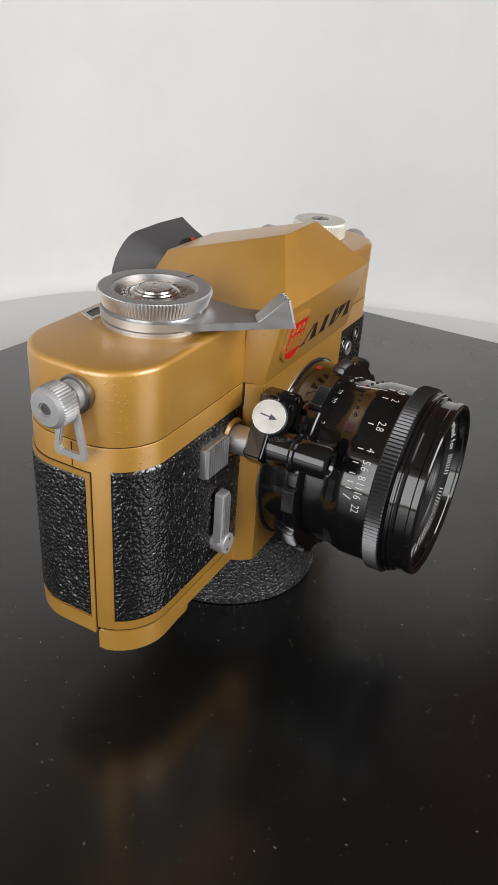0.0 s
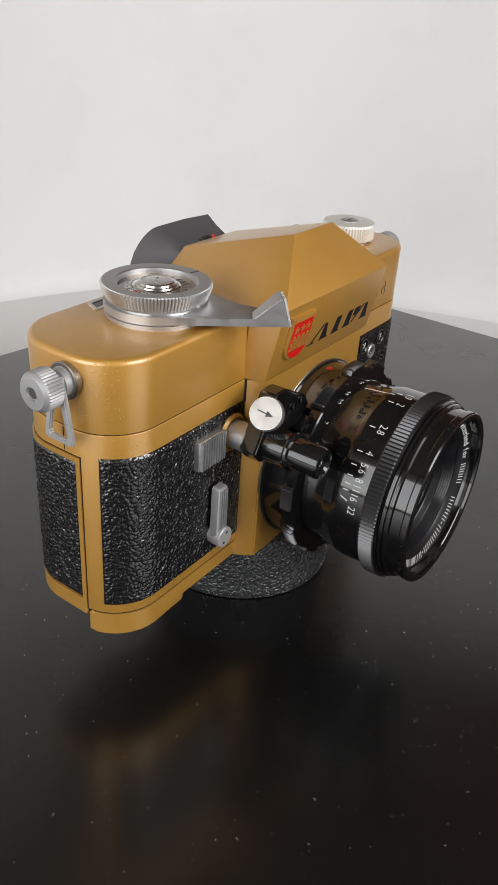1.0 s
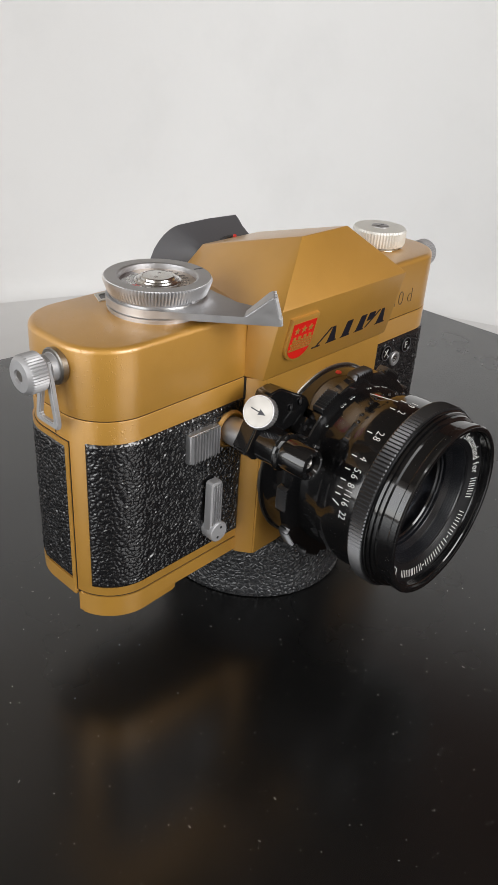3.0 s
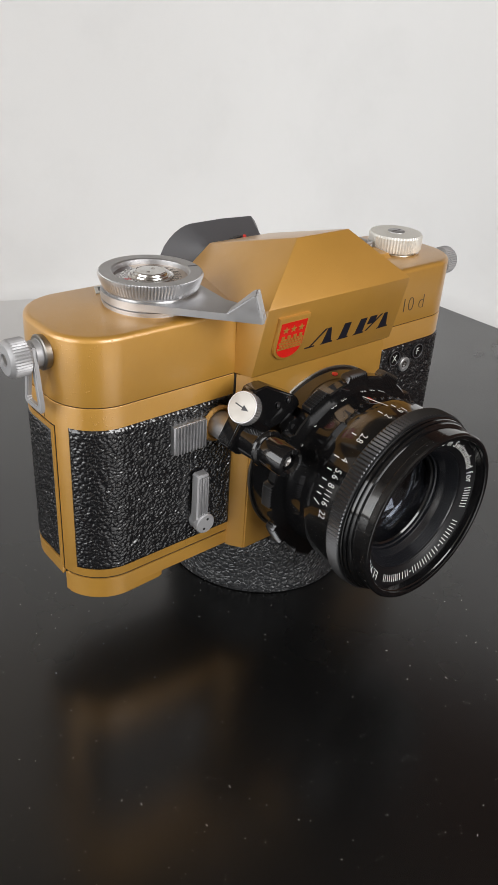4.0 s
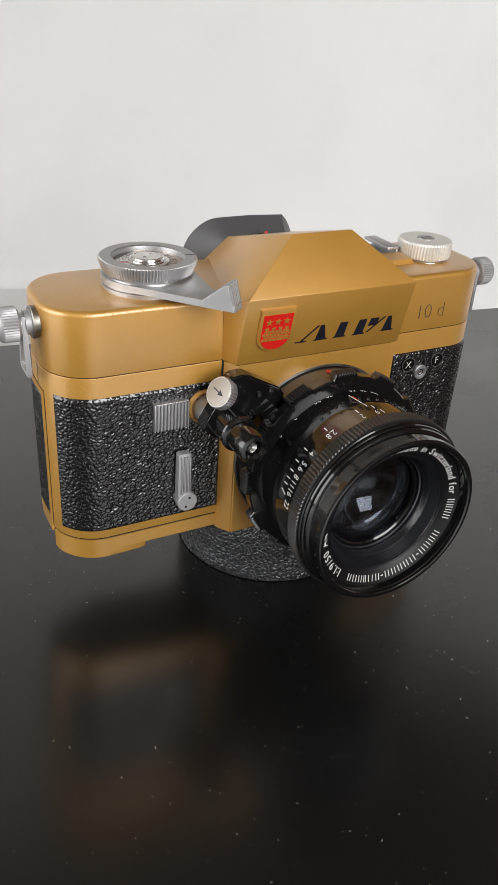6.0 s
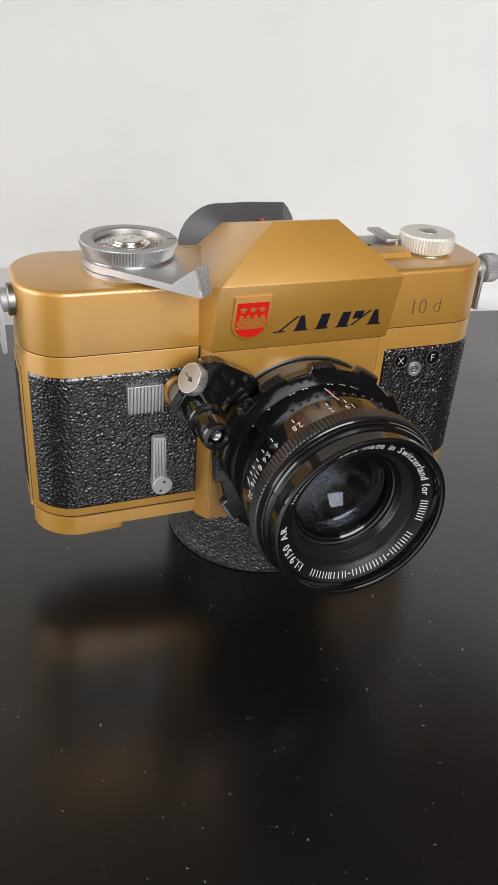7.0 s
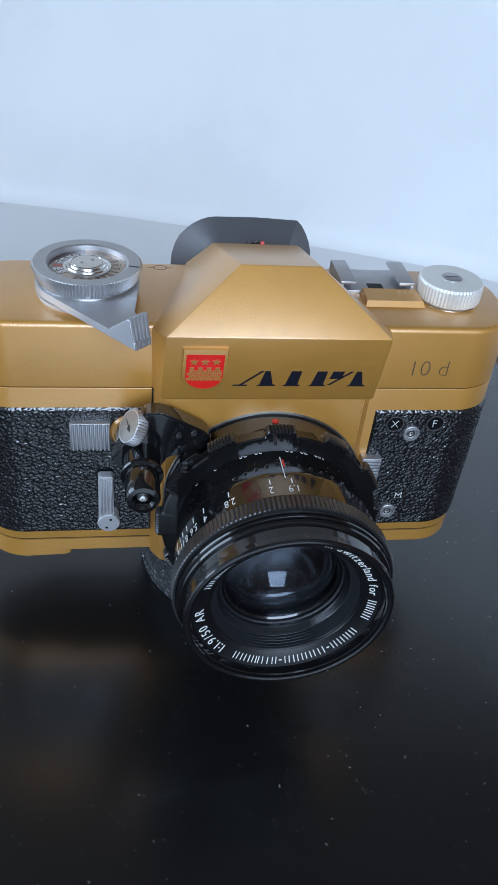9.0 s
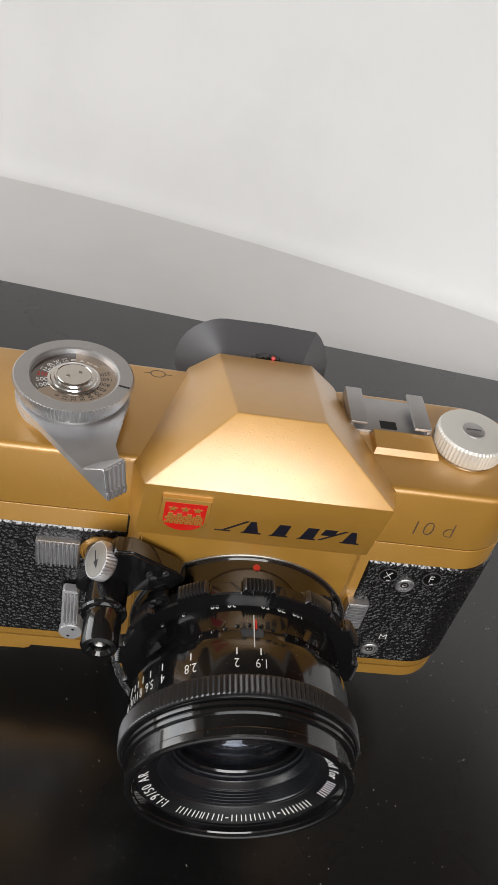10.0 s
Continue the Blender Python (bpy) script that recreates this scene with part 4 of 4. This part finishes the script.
    for deg, txt in ((-1, "1.9"), (10.5, "2"), (33, "2.8"), (49, "4"), (58.5, "5.6"), (65.8, "8"), (70.8, "11"), (76.8, "16"), (85, "22")):
        bm = bmesh.new()
        add_text(bm, txt, 3.3, ring_pose(deg, 27.08, 33.6), 0.12, 0.78, thin=0.03)
        mark("scale_number", bm)
    for deg in (-1, 10.5, 33, 49.5, 58, 64.5, 69.5, 73.5):
        bm = bmesh.new()
        bar_mesh(bm, -0.14, 0.14, 0, 1.7, ring_pose(deg, 27.06, 30.9), 0.12)
        mark("scale_line", bm)
    bm = bmesh.new()
    bar_mesh(bm, -0.14, 0.14, 0, 2.4, ring_pose(78, 27.06, 30.6), 0.12, 0.9)
    mark("scale_line", bm)
    bm = bmesh.new()
    bar_mesh(bm, -0.12, 0.12, 0, 9.6, ring_pose(1.5, 25.85, 21.2) @ pose(0, 0, 0, 7.4, 0, -1.5), 0.14)
    mark("index_line", bm)
    for deg, txt in ((-24, "100"), (-14, "70"), (-5, "50"), (13, "30"), (22, "20"), (40, "3"), (55, "2")):
        bm = bmesh.new()
        add_text(bm, txt, 2.6, ring_pose(deg, 25.82, 17.2), 0.1, 0.85)
        mark("distance_number", bm)
    redm = bmesh.new()
    bar_mesh(redm, -0.2, 0.2, 0, 2.6, ring_pose(0.5, 26.1, 22.6), 0.14)
    part("red_index", redm, RED_FILL, mount, smooth=0)
    for k in range(11):
        a = -34 + k * 6.3
        z = 23.8 + abs(a - 2) ** 1.3 * 0.035
        part("scale_bead", lathe([(0, 0), (0.55, 0), (0.5, 0.3), (0.25, 0.5), (0, 0.55)], 16), BLACK_ENAMEL, mount, place=Matrix.Rotation(radians(a), 4, "Z") @ at_mm(0, 25.75 + min(1.2, max(0.0, (z - 24.8) * 0.34)), z, -90, 0, 0))
    # lettering round the front, read from the middle outwards
    ringm = bmesh.new()

    def round_text(txt, start, size, step_extra=0.35):
        """Letters with their feet to the centre; start: degrees clockwise from the top."""
        deg = start
        for ch in txt:
            if ch == " ":
                deg += degrees_of(size * 0.38)
                continue
            me = glyphs(ch, size, 0.1)
            wdt = (max(v.co.x for v in me.vertices) - min(v.co.x for v in me.vertices)) / MM * 0.9
            bpy.data.meshes.remove(me)
            half = degrees_of((wdt + step_extra) / 2)
            deg += half
            mm = Matrix.Rotation(radians(-deg), 4, "Z") @ at_mm(0, 20.9, 47.48, 21, 0, 0)
            add_text(ringm, ch, size, mm, 0.1, 0.9)
            deg += half
        return deg

    def degrees_of(mm_len):
        return math.degrees(mm_len / 21.6)

    def round_bars(start, widths, size):
        deg = start
        for wd in widths:
            half = degrees_of(wd / 2)
            deg += half
            mm = Matrix.Rotation(radians(-deg), 4, "Z") @ at_mm(0, 20.9, 47.48, 21, 0, 0)
            if wd > 1.3:
                for x in (-wd * 0.24, wd * 0.24):
                    bar_mesh(ringm, x - 0.12, x + 0.12, 0.0, size, mm, 0.08)
            elif wd > 0.9:
                bar_mesh(ringm, -wd / 2 + 0.25, wd / 2 - 0.25, size * 0.4, size * 0.55, mm, 0.08)
            deg += half
        return deg
    round_text("Lens made in Switzerland for", -23, 3.2, 0.42)
    round_bars(88, (1.9, 1.7, 1.8, 2.0), 2.2)
    round_bars(118, tuple(k * 1.08 for k in (2.1, 1.9, 2.1, 2.1, 1.2, 2.5, 2.1, 2.1, 2.1, 2.2, 1.2, 1.9, 2.7, 1.31, 2.0, 2.1, 2.0)), 2.1)
    round_text("1:1.9/50 AR", 223, 3.5, 0.62)
    round_bars(288, (2.1, 1.5, 0.5, 1.5, 1.5, 1.5, 1.5, 1.5, 1.5, 1.5), 2.0)
    part("front_lettering", ringm, WHITE_FILL, mount, "white lettering round the glass", smooth=0)


lens()


# ---- release arm beside the lens ----
def release_arm():
    ring = part("release_button", lathe([(0, -1), (5.6, -1), (5.6, 0.6), (5.0, 1.3), (4.6, 1.3), (4.6, 0.5), (0, 0.5)], 48), GOLD, cam_root, "gold release collar", place=at_mm(-34.6, Y0 - 0.2, 46.3, 90, 0, 0))
    part("plunger", lathe([(0, 0.3), (4.0, 0.3), (4.0, 6.5), (3.6, 7.0), (0, 7.0)], 48), SILVER, ring, "satin plunger")
    arm = part("release_arm", lathe([(0, 6.6), (5.6, 6.6), (6.0, 7.2), (6.0, 10.4), (5.2, 11.2), (4.9, 18.6), (5.3, 18.8), (5.5, 19.4), (5.3, 20.0), (4.4, 20.3), (4.4, 28.2), (4.0, 29.0), (2.9, 29.2), (2.2, 28.4), (2.0, 26.5), (0, 26.0)], 64), BLACK_ENAMEL, cam_root, "black release arm screwed to the lens", place=at_mm(-32.0, 0, 46.1, 90, 0, 0))
    screw = lathe([(0, 26.3), (1.9, 26.3), (1.9, 27.3), (1.5, 27.6), (0.5, 27.2), (0, 27.2)], 24, teeth={2: 0.25})
    part("screw", screw, CHROME, arm, "bright screw in the tube")
    blk = bmesh.new()
    plan = [(-40.0, 45.5), (-36.0, 41.5), (-28.0, 41.0), (-25.0, 46.2), (-17.5, 47.5), (-13.5, 51.5), (-15.5, 54.5), (-27.0, 60.6), (-31.3, 60.2)]
    rings = add_loops(blk, [[(x, -7.0, z) for x, z in plan], [(x, -12.4, z) for x, z in plan]])
    bmesh.ops.recalc_face_normals(blk, faces=blk.faces)
    bmesh.ops.bevel(blk, geom=list(blk.edges), offset=0.6 * MM, segments=3, affect="EDGES")
    part("bracket", blk, BLACK_ENAMEL, cam_root, "black bracket between arm and lens")
    for x, z in ((-22.5, 53.5), (-18.6, 54.2)):
        sc = part("bracket_screw", lathe([(0, 0), (1.05, 0), (1.05, 0.35), (0.9, 0.45), (0, 0.45)], 24), BLACK_KNURL, cam_root, place=at_mm(x, -12.3, z, 90, 0, 30))
        part("slot", box(-0.85, 0.85, -0.13, 0.13, 0.42, 0.48), RUBBER, sc)
    disc_m = facing((-35.3, -11.9, 56.3), (-0.82, -0.25, 0.51))
    disc = part("lock_disc", lathe([(0, -3.2), (4.3, -3.2), (4.75, -2.7), (4.75, -0.5), (4.4, 0.0), (0, 0.05)], 72, teeth={2: 0.35, 3: 0.35}), SILVER, cam_root, "knurled silver disc with an arrow", place=disc_m, smooth=25)
    part("disc_face", lathe([(0, 0.02), (4.15, 0.02), (4.1, 0.09), (0, 0.1)], 48), FACE_METAL, disc, "polished face")
    ar = bmesh.new()
    bar_mesh(ar, -2.4, 0.6, -0.16, 0.16, at_mm(0, 0, 0.1), 0.05)
    plate([(0.2, -0.85), (2.3, 0.0), (0.2, 0.85)], 0.1, 0.15, bm=ar)
    part("arrow", ar, BLACK_FILL, disc, smooth=0, place=pose(0, 0, 0, 0, 0, -14))
    tab = part("ring_tab", box(-2.6, 2.6, -1.4, 1.6, 0, 3.0, 0.3), BLACK_ENAMEL, cam_root, place=at_mm(-19.2, -12.6, 47.2, 90, -40, 0))
    part("tab_screw", lathe([(0, 3.0), (0.8, 3.0), (0.8, 3.25), (0, 3.25)], 20), BLACK_KNURL, tab)


release_arm()


# ---- dust on the camera ----
def camera_dust():
    rnd = random.Random(9)
    bm = bmesh.new()

    def speck(m, p, r):
        vs = [bm.verts.new(m @ ((Vector(p) + Vector(d) * r) * MM)) for d in ((1, 0, -0.5), (-0.6, 0.9, -0.5), (-0.6, -0.9, -0.5), (0, 0, 1))]
        for f in ((0, 1, 2), (0, 1, 3), (1, 2, 3), (0, 2, 3)):
            bm.faces.new([vs[k] for k in f])
    on_lens = cam_root.matrix_basis @ LENS
    for k in range(170):
        a = radians(rnd.uniform(-120, 110))
        r, z0, z1 = rnd.choice(((27.12, 30.5, 37.6), (25.95, 46.6, 49.4), (26.35, 49.7, 50.7), (25.8, 20.6, 24.4)))
        speck(on_lens, (-r * math.sin(-a), r * math.cos(a), rnd.uniform(z0, z1)), rnd.uniform(0.03, 0.075))
    body = cam_root.matrix_basis
    for k in range(60):
        speck(body, (rnd.uniform(-66, -30), Y0 - 0.02, rnd.choice((5.6, 6.3, 8.8, 2.5)) + rnd.uniform(-0.2, 0.2)), rnd.uniform(0.04, 0.09))
    for k in range(60):
        speck(body, (rnd.uniform(-74, -28), rnd.uniform(3, 34), 79.22), rnd.uniform(0.03, 0.06))
    ob = finish("camera_dust", bm, DUST, smooth=0)
    return tagged(ob, "pale dust specks on the camera and its lens", "dust", kind="stuff")


camera_dust()
